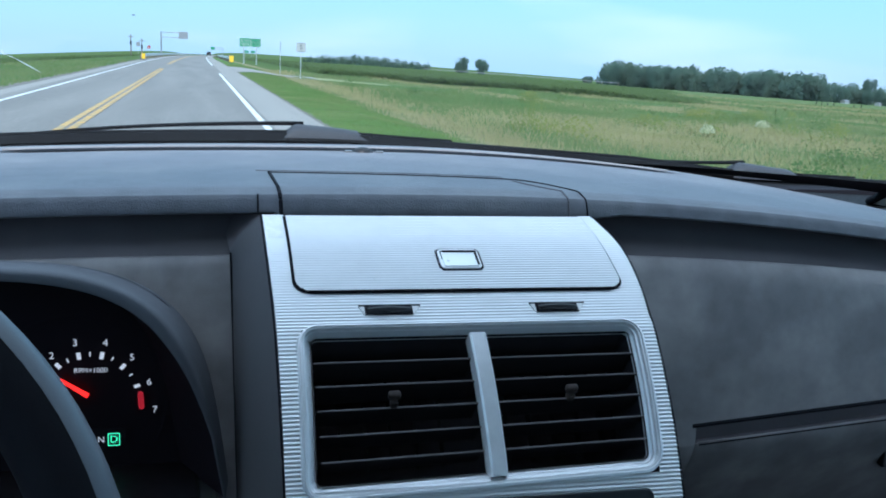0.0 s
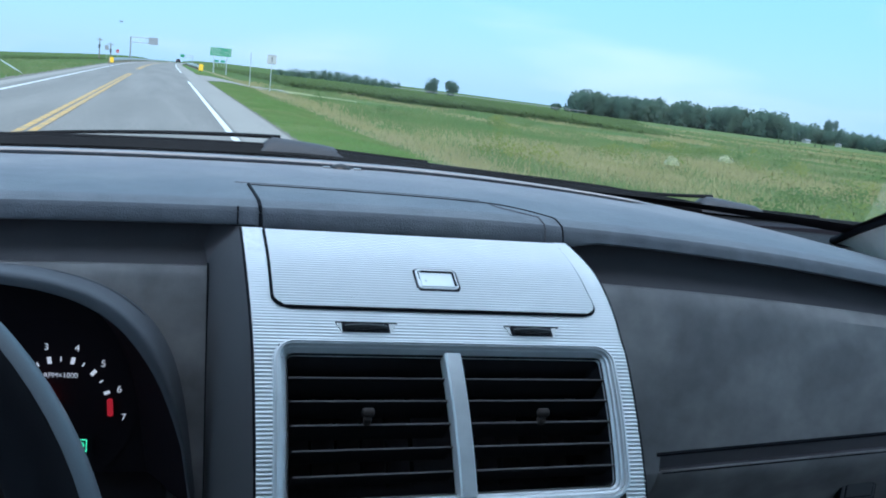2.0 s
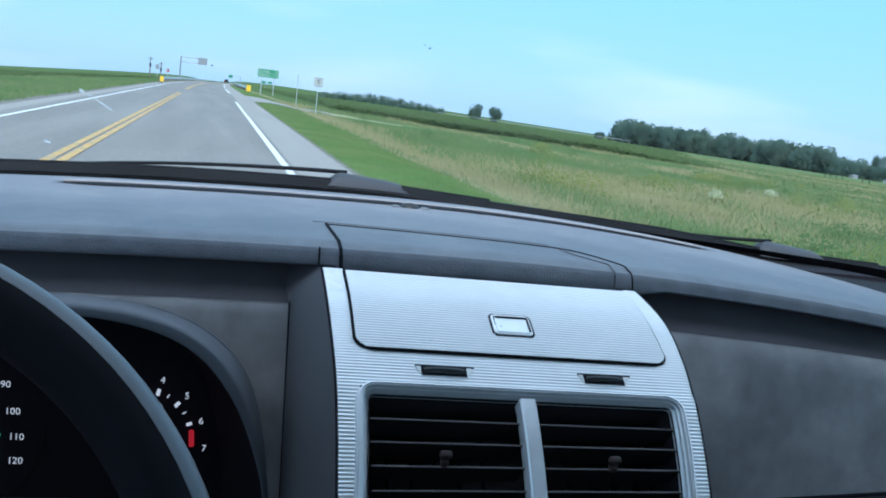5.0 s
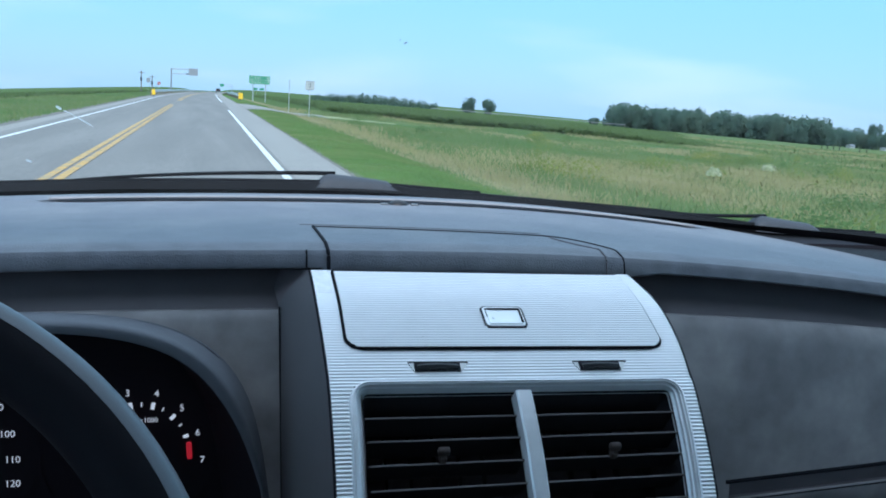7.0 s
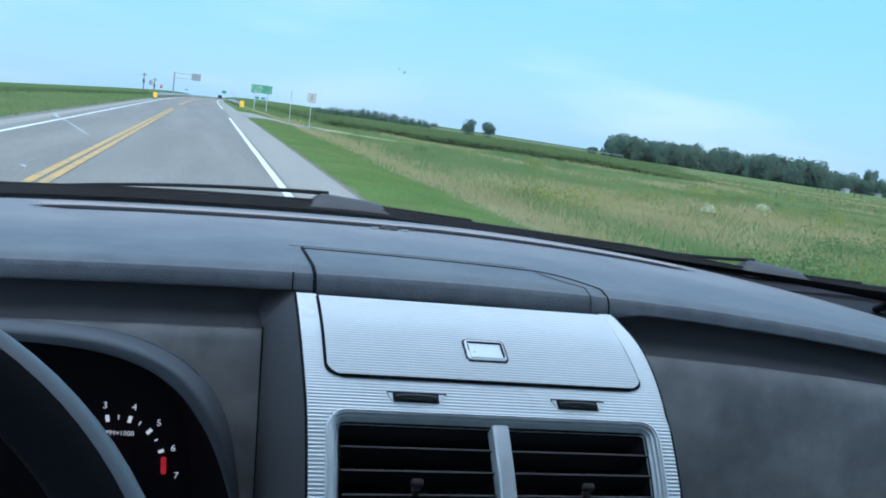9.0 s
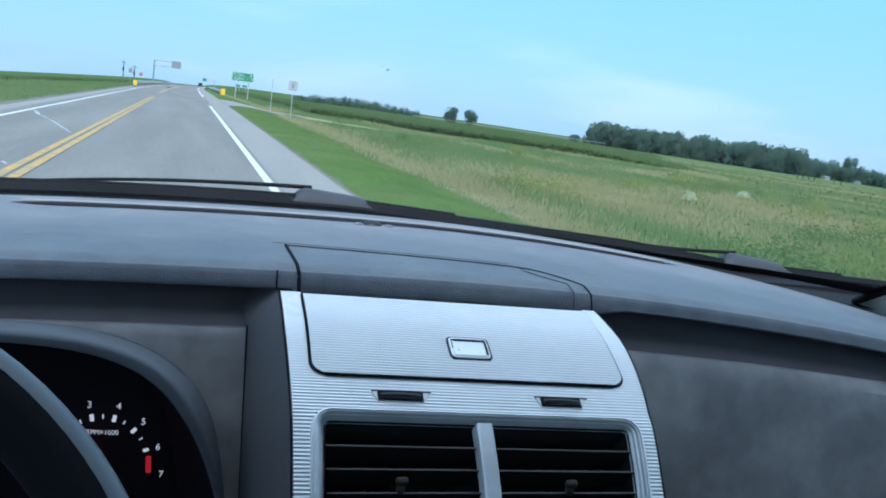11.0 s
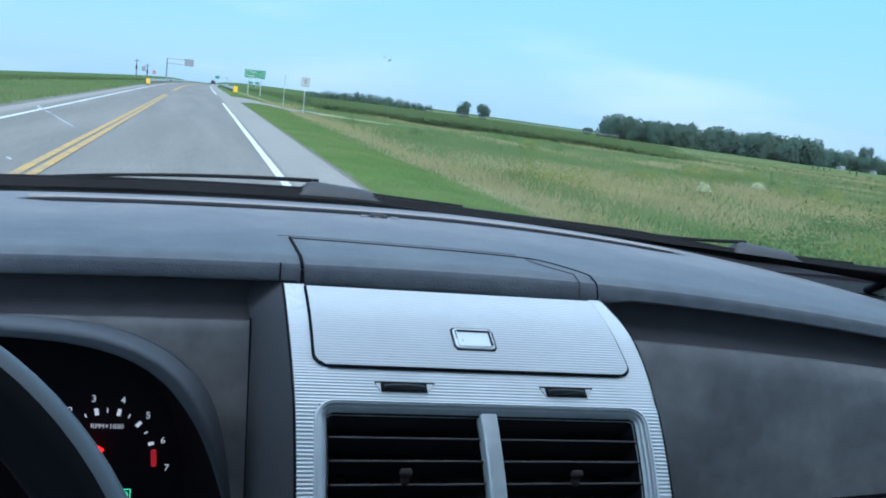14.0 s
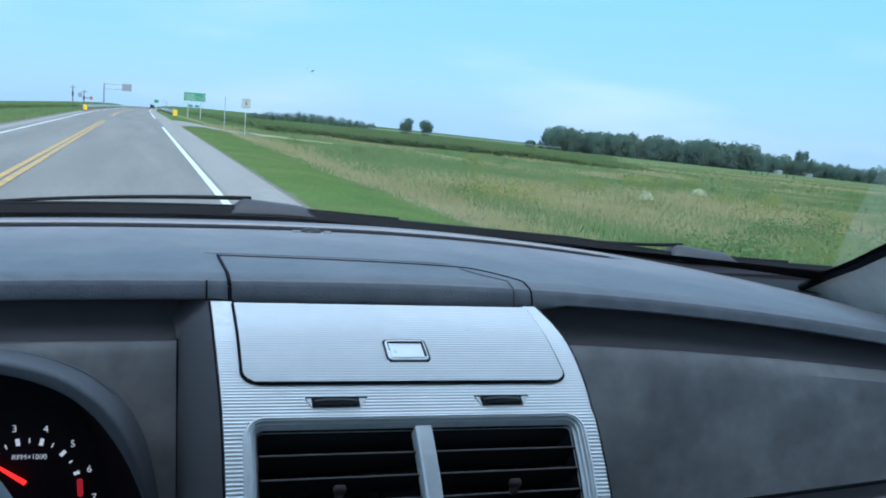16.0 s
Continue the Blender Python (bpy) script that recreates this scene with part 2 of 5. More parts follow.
def verge_ground(name):
    """Grassland with a gravel edge and a mown strip along the road, with ragged borders."""
    m = material(name, (0.095, 0.158, 0.054), 0.95, spec=0.04, vary=0.14, scale=0.6, bump=0.3, bump_scale=3.0, second=(0.175, 0.188, 0.088), second_scale=0.10, second_amount=0.75)
    n, l = m.node_tree.nodes, m.node_tree.links
    bsdf = n["Principled BSDF"]
    rough_out = bsdf.inputs["Base Color"].links[0].from_socket
    tc, sep = n.new("ShaderNodeTexCoord"), n.new("ShaderNodeSeparateXYZ")
    l.new(tc.outputs["Object"], sep.inputs[0])
    wob = n.new("ShaderNodeTexNoise")
    wob.inputs["Scale"].default_value, wob.inputs["Detail"].default_value = 0.35, 6.0
    l.new(tc.outputs["Object"], wob.inputs["Vector"])

    def band(value, centre, half, soft, wobble):
        """1 where value lies within half of centre, with a ragged edge."""
        s1, s2, s3, mr = n.new("ShaderNodeMath"), n.new("ShaderNodeMath"), n.new("ShaderNodeMath"), n.new("ShaderNodeMapRange")
        s1.operation, s2.operation, s3.operation = "SUBTRACT", "ABSOLUTE", "MULTIPLY_ADD"
        s1.inputs[1].default_value = centre
        l.new(value, s1.inputs[0])
        l.new(s1.outputs[0], s2.inputs[0])
        l.new(wob.outputs[0], s3.inputs[0])
        s3.inputs[1].default_value = wobble
        l.new(s2.outputs[0], s3.inputs[2])
        mr.inputs["From Min"].default_value, mr.inputs["From Max"].default_value = half + wobble * 0.5 - soft, half + wobble * 0.5 + soft
        mr.inputs["To Min"].default_value, mr.inputs["To Max"].default_value = 1.0, 0.0
        l.new(s3.outputs[0], mr.inputs["Value"])
        return mr.outputs[0]

    def blend(fac, under, color, grain, amount):
        mx, hs, tx, mr = n.new("ShaderNodeMixRGB"), n.new("ShaderNodeHueSaturation"), n.new("ShaderNodeTexNoise"), n.new("ShaderNodeMapRange")
        tx.inputs["Scale"].default_value, tx.inputs["Detail"].default_value = grain, 5.0
        l.new(tc.outputs["Object"], tx.inputs["Vector"])
        mr.inputs["From Min"].default_value, mr.inputs["From Max"].default_value = 0.3, 0.7
        mr.inputs["To Min"].default_value, mr.inputs["To Max"].default_value = 1 - amount, 1 + amount
        l.new(tx.outputs[0], mr.inputs["Value"])
        l.new(mr.outputs[0], hs.inputs["Value"])
        hs.inputs["Color"].default_value = (*color, 1)
        l.new(fac, mx.inputs[0])
        l.new(under, mx.inputs[1])
        l.new(hs.outputs[0], mx.inputs[2])
        return mx.outputs[0]

    slant, both = n.new("ShaderNodeMath"), n.new("ShaderNodeMath")
    slant.operation, both.operation = "MULTIPLY_ADD", "MULTIPLY"
    slant.inputs[1].default_value = -0.43
    l.new(sep.outputs[1], slant.inputs[0])
    l.new(sep.outputs[0], slant.inputs[2])
    l.new(band(sep.outputs[1], 2598.0, 2500.0, 2.0, 4.0), both.inputs[0])
    l.new(band(slant.outputs[0], -2490.0, 2500.0, 5.0, 8.0), both.inputs[1])
    col = blend(both.outputs[0], rough_out, (0.085, 0.132, 0.040), 0.05, 0.15)
    col = blend(band(sep.outputs[0], 6.5, 0.9, 0.5, 1.8), col, (0.250, 0.225, 0.120), 1.2, 0.20)
    col = blend(band(sep.outputs[0], 3.7, 1.75, 0.35, 0.9), col, (0.105, 0.185, 0.050), 1.2, 0.14)
    col = blend(band(sep.outputs[0], 2.2, 0.42, 0.10, 0.35), col, (0.20, 0.19, 0.165), 9.0, 0.30)
    col = blend(band(sep.outputs[0], -5.6, 1.25, 0.20, 0.6), col, (0.20, 0.19, 0.17), 9.0, 0.30)
    l.new(col, bsdf.inputs["Base Color"])
    return m


def thin_leaf(m, amount):
    """Lets light pass through leaves and blades as well as off them."""
    n, l = m.node_tree.nodes, m.node_tree.links
    b = n["Principled BSDF"]
    col = b.inputs["Base Color"].links[0].from_socket
    tl, mx, o = n.new("ShaderNodeBsdfTranslucent"), n.new("ShaderNodeMixShader"), n["Material Output"]
    mx.inputs[0].default_value = amount
    l.new(col, tl.inputs[0])
    l.new(b.outputs[0], mx.inputs[1])
    l.new(tl.outputs[0], mx.inputs[2])
    l.new(mx.outputs[0], o.inputs[0])
    return m


GRASS = verge_ground("verge_and_grassland")
BLADES = material("grass_blades", (0.108, 0.182, 0.066), 0.8, spec=0.06, vary=0.10, scale=0.6, island=0.05, second=(0.225, 0.225, 0.105), second_scale=0.10, second_amount=0.55)
MOWN = material("mown_grass_blades", (0.112, 0.192, 0.056), 0.8, spec=0.08, vary=0.16, scale=0.8, island=0.10, second=(0.175, 0.200, 0.080), second_scale=0.35, second_amount=0.8)
STRAW = material("dry_grass_blades", (0.275, 0.262, 0.135), 0.85, spec=0.06, vary=0.10, scale=0.7, island=0.05, second=(0.215, 0.225, 0.085), second_scale=0.25, second_amount=0.7)
WEED = material("weed_leaves", (0.078, 0.135, 0.045), 0.8, spec=0.05, vary=0.12, scale=0.5, island=0.06, second=(0.225, 0.240, 0.062), second_scale=0.14, second_amount=0.9)
FLOWER = material("cream_flower_heads", (0.36, 0.38, 0.24), 0.8, spec=0.05, vary=0.15, scale=3.0, island=0.2, second=(0.19, 0.25, 0.10), second_scale=4.0, second_amount=0.6)
TRACK = material("grassy_gravel_track", (0.34, 0.35, 0.19), 0.95, spec=0.1, vary=0.2, scale=1.2, second=(0.20, 0.24, 0.11), second_scale=0.2, second_amount=0.7)
CROP = material("crop_leaves", (0.102, 0.152, 0.062), 0.75, spec=0.08, vary=0.12, scale=0.12, island=0.05, second=(0.10, 0.15, 0.045), second_scale=0.03, second_amount=0.7)
LEAF = material("tree_leaves", (0.084, 0.142, 0.110), 0.8, spec=0.05, vary=0.15, scale=0.1, island=0.06, second=(0.105, 0.145, 0.098), second_scale=0.06, second_amount=0.6)
for leafy in (BLADES, MOWN, STRAW, WEED, FLOWER, CROP, LEAF):
    thin_leaf(leafy, 0.35 if leafy in (LEAF, CROP) else 0.12)
BARK = material("bark", (0.09, 0.075, 0.06), 0.9, vary=0.3, scale=4, bump=0.6, bump_scale=12)
STEEL = material("galvanised_steel", (0.55, 0.57, 0.58), 0.45, metal=0.6, vary=0.12, scale=5, second=(0.42, 0.43, 0.43), second_scale=1.2, second_amount=0.5)
POSTWOOD = material("weathered_post", (0.17, 0.15, 0.12), 0.9, vary=0.3, scale=8)
SIGN_GREEN = material("green_sign_sheet", (0.015, 0.23, 0.11), 0.45, vary=0.05, scale=2)
SIGN_WHITE = material("white_sign_sheet", (0.78, 0.80, 0.78), 0.45, vary=0.05, scale=3)
SIGN_PALE = material("weathered_sign_sheet", (0.42, 0.44, 0.43), 0.6, vary=0.08, scale=3)
SIGN_GREY = material("sign_back_aluminium", (0.30, 0.31, 0.33), 0.5, metal=0.5, vary=0.1, scale=3)
YELLOW = material("yellow_marker_sheet", (0.85, 0.52, 0.02), 0.5, vary=0.08, scale=4)
CAR_DARK = material("dark_car_paint", (0.02, 0.02, 0.025), 0.25, vary=0.05, coat=0.5)
TAIL = material("tail_lamp_red", (0.4, 0.02, 0.02), 0.3)


# ---- building helpers ----
def origin_of(ob):
    v = Vector((0, 0, 0))
    while ob:
        v += ob.location
        ob = ob.parent
    return v


def thing(name, base, label, category, group="", kind=""):
    e = new(name)
    e.location = base
    e.empty_display_size = 0.1
    return tagged(e, label, category, group, kind)


def mesh_ob(name, bm, mat, smooth=False, crease=0):
    me = bpy.data.meshes.new(name)
    bmesh.ops.recalc_face_normals(bm, faces=bm.faces[:]) if len(bm.faces) < 60000 else None
    if smooth:
        for fc in bm.faces:
            fc.smooth = True
        for ed in bm.edges:
            if crease and len(ed.link_faces) == 2 and ed.calc_face_angle() > radians(crease):
                ed.smooth = False
    bm.to_mesh(me)
    bm.free()
    me.materials.append(mat)
    return new(name, me)


def part(name, bm, mat, parent, label="", smooth=False, shift=(0, 0, 0), crease=0):
    """Links a bmesh, laid out in world metres, as one mesh under a thing or a part."""
    bmesh.ops.translate(bm, verts=bm.verts[:], vec=Vector(shift) - origin_of(parent))
    ob = mesh_ob(name, bm, mat, smooth, crease)
    ob.parent = parent
    return tagged(ob, label)


CAR = Vector((0, 0, H0))


def car_part(name, bm, mat, parent, label="", smooth=False, crease=0):
    return part(name, bm, mat, parent, label, smooth, CAR, crease)


def box(size, at=(0, 0, 0), turn=None, bevel=0.0, segments=2, bm=None):
    bm = bm or bmesh.new()
    m = Matrix.Translation(at) @ (turn.to_4x4() if turn else Matrix.Identity(4)) @ Matrix.Diagonal((*size, 1))
    made = bmesh.ops.create_cube(bm, size=1.0, matrix=m)["verts"]
    if bevel:
        edges = list({e for v in made for e in v.link_edges})
        bmesh.ops.bevel(bm, geom=edges, offset=bevel, segments=segments, affect="EDGES", profile=0.5)
    return bm


def sheet(fn, us, vs, bm=None, closed=False):
    """Quads over a grid of fn(u, v)."""
    bm = bm or bmesh.new()
    rows = [[bm.verts.new(fn(u, v)) for u in us] for v in vs]
    n = len(us)
    for a, b in zip(rows, rows[1:]):
        for i in range(n if closed else n - 1):
            j = (i + 1) % n
            bm.faces.new((a[i], a[j], b[j], b[i]))
    return bm


def tube(points, radius, sides=8, bm=None, flat=1.0, caps=True):
    """A round bar along points; radius a number or a list; flat squashes its height."""
    bm = bm or bmesh.new()
    pts = [Vector(p) for p in points]
    rad = radius if isinstance(radius, (list, tuple)) else [radius] * len(pts)
    rings = []
    for i, p in enumerate(pts):
        d = (pts[min(i + 1, len(pts) - 1)] - pts[max(i - 1, 0)]).normalized()
        up = Vector((0, 0, 1)) if abs(d.z) < 0.9 else Vector((0, 1, 0))
        s = d.cross(up).normalized()
        u = s.cross(d)
        rings.append([bm.verts.new(p + rad[i] * (math.cos(a) * s + flat * math.sin(a) * u)) for a in (2 * math.pi * k / sides for k in range(sides))])
    for a, b in zip(rings, rings[1:]):
        for k in range(sides):
            bm.faces.new((a[k], a[(k + 1) % sides], b[(k + 1) % sides], b[k]))
    if caps:
        bm.faces.new(rings[0][::-1])
        bm.faces.new(rings[-1])
    return bm


def loop_band(loops, bm=None, fill=False):
    """Faces between closed loops of equal length; fill closes the last."""
    bm = bm or bmesh.new()
    rings = [[bm.verts.new(p) for p in lp] for lp in loops]
    n = len(rings[0])
    for a, b in zip(rings, rings[1:]):
        for k in range(n):
            bm.faces.new((a[k], a[(k + 1) % n], b[(k + 1) % n], b[k]))
    if fill:
        bm.faces.new(rings[-1])
    return bm


def rounded(x0, x1, s0, s1, r, n=6, m=8):
    """Points round a rounded rectangle, n to a corner and m to a side, counted alike for any size."""
    turns = []
    for cx, cy, a0 in ((x1 - r, s1 - r, 0), (x0 + r, s1 - r, 90), (x0 + r, s0 + r, 180), (x1 - r, s0 + r, 270)):
        turns.append([(cx + r * math.cos(radians(a0 + 90 * k / n)), cy + r * math.sin(radians(a0 + 90 * k / n))) for k in range(n + 1)])
    out = []
    for i, t in enumerate(turns):
        nx = turns[(i + 1) % 4][0]
        out += t + [(lerp(t[-1][0], nx[0], k / m), lerp(t[-1][1], nx[1], k / m)) for k in range(1, m)]
    return out


def lettering(text, size, m, depth=0.0, align="CENTER"):
    cu = bpy.data.curves.new("letters", "FONT")
    cu.body, cu.size, cu.align_x, cu.align_y, cu.extrude = text, size, align, "CENTER", depth
    cu.resolution_u = 3
    tmp = bpy.data.objects.new("letters", cu)
    me = bpy.data.meshes.new_from_object(tmp)
    bm = bmesh.new()
    bm.from_mesh(me)
    bpy.data.objects.remove(tmp)
    bpy.data.meshes.remove(me)
    bpy.data.curves.remove(cu)
    bmesh.ops.transform(bm, matrix=m, verts=bm.verts[:])
    return bm


def lerp(a, b, u):
    return a + (b - a) * u


def relu(v):
    return v if v > 0 else 0.0


def frange(a, b, n):
    return [a + (b - a) * i / n for i in range(n + 1)]


# ---- the car: dashboard ----
def pad_drop(x):
    """How far the dash top sinks towards its ends."""
    return 0.055 * x * x if x < 0 else 0.135 * x * x


def pad_far(x):
    return 0.56 - 0.20 * x * x


# front edge of the pad: y, how far down from the crease to the lower edge
PAD_EDGE = [(0.165, -0.50), (0.1580, -0.34), (0.1502, -0.17), (0.1482, 0.05), (0.1476, 0.20), (0.1468, 0.45), (0.1456, 0.88), (0.1462, 1.0), (0.150, 1.12), (0.20, 1.35)]
CREASE = 0.0775


def pad_lower(x):
    """Height of the front edge's lower side: deepest over the console, slim on the passenger side."""
    if x < -0.13:
        return 0.0655
    return 0.0628 if x < 0.142 else 0.0628 + 0.0050 * min((x - 0.142) / 0.03, 1.0)


def edge_z(x, d):
    return CREASE - d * (CREASE - pad_lower(x)) if d >= 0 else CREASE - d * 0.0121


def pad_top(x, y):
    u = (y - 0.165) / 0.39
    return 0.0835 + 0.003 * math.sin(math.pi * min(max(u, 0), 1)) - pad_drop(x)


def pad_point(x, v):
    """v 0..1 runs over the top from the windscreen to the edge, 1..2 round the padded edge."""
    if v <= 1:
        y = lerp(pad_far(x), 0.165, v)
        return (x, y, pad_top(x, y))
    i = (v - 1) * (len(PAD_EDGE) - 1)
    k = min(int(i + 1e-6), len(PAD_EDGE) - 2)
    a, b = PAD_EDGE[k], PAD_EDGE[k + 1]
    return (x, lerp(a[0], b[0], i - k), edge_z(x, lerp(a[1], b[1], i - k)) - pad_drop(x))


dash = thing("dashboard", (-0.05, 0.3, H0 - 0.4), "wide dark grey moulded plastic dashboard under the windscreen", "dashboard")
DASH_L, DASH_R = -0.93, 0.84
xs = sorted(frange(DASH_L, DASH_R, 70) + [-0.131, -0.129, 0.142, 0.152, 0.162, 0.172])
pad = car_part("top_pad", sheet(pad_point, xs, frange(0, 1, 40) + frange(1, 2, len(PAD_EDGE) - 1)[1:]), PAD, dash, "soft dark grey top pad with a rounded front edge", True, 36)


def recess_drop(x):
    return 0.04 * x * x if x < 0 else 0.10 * x * x


def panel_y(z):
    return 0.14 - 0.28 * (0.031 - z)


def fascia_y(z):
    """The passenger side bulges: it leans back above and turns under below."""
    d = 0.031 - z
    return 0.14 - 0.28 * d + 0.76 * d * d if d < 0.20 else 0.1144 + 0.024 * (d - 0.20)


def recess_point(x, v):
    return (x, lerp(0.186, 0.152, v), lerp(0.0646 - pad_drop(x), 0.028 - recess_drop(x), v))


# Shade under the pad is put into the recess's darker tone.
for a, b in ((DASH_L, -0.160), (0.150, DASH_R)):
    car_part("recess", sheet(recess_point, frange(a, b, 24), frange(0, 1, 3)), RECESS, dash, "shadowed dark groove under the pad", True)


def panel_point(x, v):
    top = 0.031 - recess_drop(x)
    rows = [(0.152, top - 0.001), (0.143, top), (0.1405, top - 0.002)]
    if v <= 2:
        k = min(int(v), 1)
        return (x, lerp(rows[k][0], rows[k + 1][0], v - k), lerp(rows[k][1], rows[k + 1][1], v - k))
    z = lerp(top - 0.002, -0.42, v - 2)
    return (x, panel_y(z), z)


def right_panel_point(x, v):
    return panel_point(x, v) if v <= 2 else (x, fascia_y(lerp(0.029 - recess_drop(x), slot_z(x), v - 2)), lerp(0.029 - recess_drop(x), slot_z(x), v - 2))


def slot_z(x):
    """Top of the long seam over the glove box."""
    return -0.1217 + 0.076 * (x - 0.2440)


def in_hood(x, z):
    v = (z + 0.14) / 0.157
    return z > -0.16 and (abs(x + 0.405) / (0.2290 * (1 - 0.125 * v))) ** 4.6 + abs(v) ** 4.6 < 1


bm = sheet(panel_point, frange(DASH_L, -0.156, 200), [0, 1, 2] + frange(2, 3, 110)[1:])
bmesh.ops.delete(bm, geom=[f for f in bm.faces if in_hood(f.calc_center_median().x, f.calc_center_median().z)], context="FACES")
car_part("cluster_panel", bm, PANEL, dash, "plain grey panel round the instruments", True, 30)
car_part("passenger_panel", sheet(right_panel_point, frange(0.13, DASH_R, 20), [0, 1, 2] + frange(2, 3, 14)[1:]), PANEL, dash, "plain grey passenger side panel, faintly scuffed", True, 30)
# the glove box: a stepped seam over a door that stands a little proud
GROOVE = [(0.0, 0.0), (0.0020, -0.0004), (0.0022, -0.0035), (0.0052, -0.0165), (0.0, -0.0178)]
# Groove takes the shaded tone too; a dark bar below is its edge's shadow.
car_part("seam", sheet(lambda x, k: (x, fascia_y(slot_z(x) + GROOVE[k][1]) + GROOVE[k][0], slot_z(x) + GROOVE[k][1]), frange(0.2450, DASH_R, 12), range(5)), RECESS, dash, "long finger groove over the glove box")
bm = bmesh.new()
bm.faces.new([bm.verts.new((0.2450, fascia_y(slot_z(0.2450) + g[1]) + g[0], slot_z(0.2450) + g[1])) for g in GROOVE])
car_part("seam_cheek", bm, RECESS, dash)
car_part("seam_shadow", tube([(x, fascia_y(slot_z(x)) + 0.0006, slot_z(x) - 0.0010) for x in frange(0.2410, DASH_R, 12)], 0.0021, 6), GAP, dash)
car_part("seam_lip", tube([(x, fascia_y(slot_z(x) - 0.0178) - 0.0006, slot_z(x) - 0.0176) for x in frange(0.2470, DASH_R, 12)], 0.0011, 6), PANEL, dash, "", True)
car_part("seam_line", tube([(x, fascia_y(slot_z(x) - 0.0190) - 0.0012, slot_z(x) - 0.0192) for x in frange(0.2480, DASH_R, 12)], 0.0009, 5), GAP, dash)
car_part("seam_end", sheet(lambda x, v: (x, fascia_y(slot_z(x) - v), slot_z(x) - v), [0.13, 0.2450], [0.0, 0.018]), PANEL, dash)


def glove_lean(dz):
    """How far the door leans away dz below its upper edge."""
    return 0.70 * dz * dz / (0.02 - dz)


def glove_point(x, v):
    z0 = slot_z(x) - 0.0178
    rows = [(0.0, 0.0), (-0.0015, -0.0005), (-0.0020, -0.0030), (-0.0020, -0.015), (-0.0020, -0.04), (-0.0020, -0.10), (-0.0020, -0.30)]
    a = rows[v]
    away = glove_lean(a[1])
    return (x, fascia_y(z0 + a[1]) + (a[0] if x > 0.2460 else 0.0) + away, z0 + a[1])


glove = car_part("glove_box_door", sheet(glove_point, [0.2445] + frange(0.2470, DASH_R, 12), range(7)), PANEL, dash, "flat grey glove box door", True, 40)
car_part("panel_below", sheet(glove_point, [0.13, 0.2445], range(7)), PANEL, dash, "", True)
LATCH = Vector((0.483, 0.0, -0.1682))
LATCH.y = fascia_y(LATCH.z) - 0.002 + glove_lean(LATCH.z - slot_z(LATCH.x) + 0.0178)
lt = Matrix.Rotation(radians(6), 3, "X") @ Matrix.Rotation(radians(-4), 3, "Y")
for name, w, h, proud, mat, label in (("latch_gap", 0.0430, 0.0310, 0.0010, GAP, ""), ("latch_frame", 0.0390, 0.0270, 0.0022, SIDE, "raised grey latch frame"), ("latch_gap", 0.0330, 0.0210, 0.0026, GAP, ""), ("latch", 0.0305, 0.0185, 0.0032, SIDE, "square grey paddle latch")):
    car_part(name, box((w, 0.008, h), LATCH + lt @ Vector((0, 0.004 - proud, 0)), lt, 0.0012), mat, glove, label)


# seams of the pad
def on_pad(x, y, up=0.0):
    if y >= 0.165:
        return (x, y, pad_top(x, y) + up)
    k = np.interp(-y, [-e[0] for e in PAD_EDGE[:7]], [e[1] for e in PAD_EDGE[:7]])
    return (x, y - up, edge_z(x, float(k)) - pad_drop(x) + up)


def edge_run(x, x2=None, up=0.0004):
    """Down over the rounded edge of the pad at x."""
    x2 = x if x2 is None else x2
    n = len(PAD_EDGE) - 2
    return [(lerp(x, x2, i / (n - 1)), a[0] - up, edge_z(x, a[1]) - pad_drop(x) + up) for i, a in enumerate(PAD_EDGE[:n])]


left_run = [on_pad(-0.1288 + 0.0015 * u, lerp(0.250, 0.170, u), 0.0003) for u in frange(0, 1, 8)] + edge_run(-0.1272, -0.1258)
back_run = [on_pad(lerp(-0.1288, 0.088, u), 0.250 - 0.022 * u, 0.0003) for u in frange(0, 1, 16)]
bend = []
for u in frange(0, 1, 12):
    a, b, c = Vector((0.088, 0.228)), Vector((0.116, 0.225)), Vector((0.136, 0.170))
    q = a.lerp(b, u).lerp(b.lerp(c, u), u)
    bend.append(on_pad(q.x, q.y, 0.0003))
car_part("pad_seam", tube(left_run, 0.0016, 6), GAP, pad, "dark seam of the centre tray cover")
car_part("pad_seam", tube(back_run + bend[1:] + edge_run(0.136, 0.1385), 0.0007, 6), GAP, pad)
car_part("pad_seam", tube([on_pad(lerp(-0.140, 0.088, u), 0.263 - 0.022 * u, 0.0001) for u in frange(0, 1, 14)], 0.0005, 5), RECESS, pad)
car_part("pad_seam", tube(edge_run(-0.1445, -0.1445)[2:], 0.0008, 5), GAP, pad)
car_part("pad_seam", tube([on_pad(lerp(0.092, 0.119, u ** 1.5), lerp(0.220, 0.168, u), 0.0002) for u in frange(0, 1, 8)] + edge_run(0.120, 0.121), 0.0008, 5), RECESS, pad)


def slot_y(x):
    return 0.475 - 0.17 * (x + 0.03) ** 2


def strip(y0, y1, x0, x1, up, n=40):
    """A band lying on the pad, tapered at both ends."""
    def fn(x, v):
        u = (x - x0) / (x1 - x0)
        w = min(1.0, 18 * u, 18 * (1 - u)) if 0 < u < 1 else 0.02
        y = slot_y(x) + lerp(y0, y1, 0.5 + (v - 0.5) * w)
        return (x, y, pad_top(x, y) + up)
    return sheet(fn, frange(x0, x1, n), [0.0, 1.0])


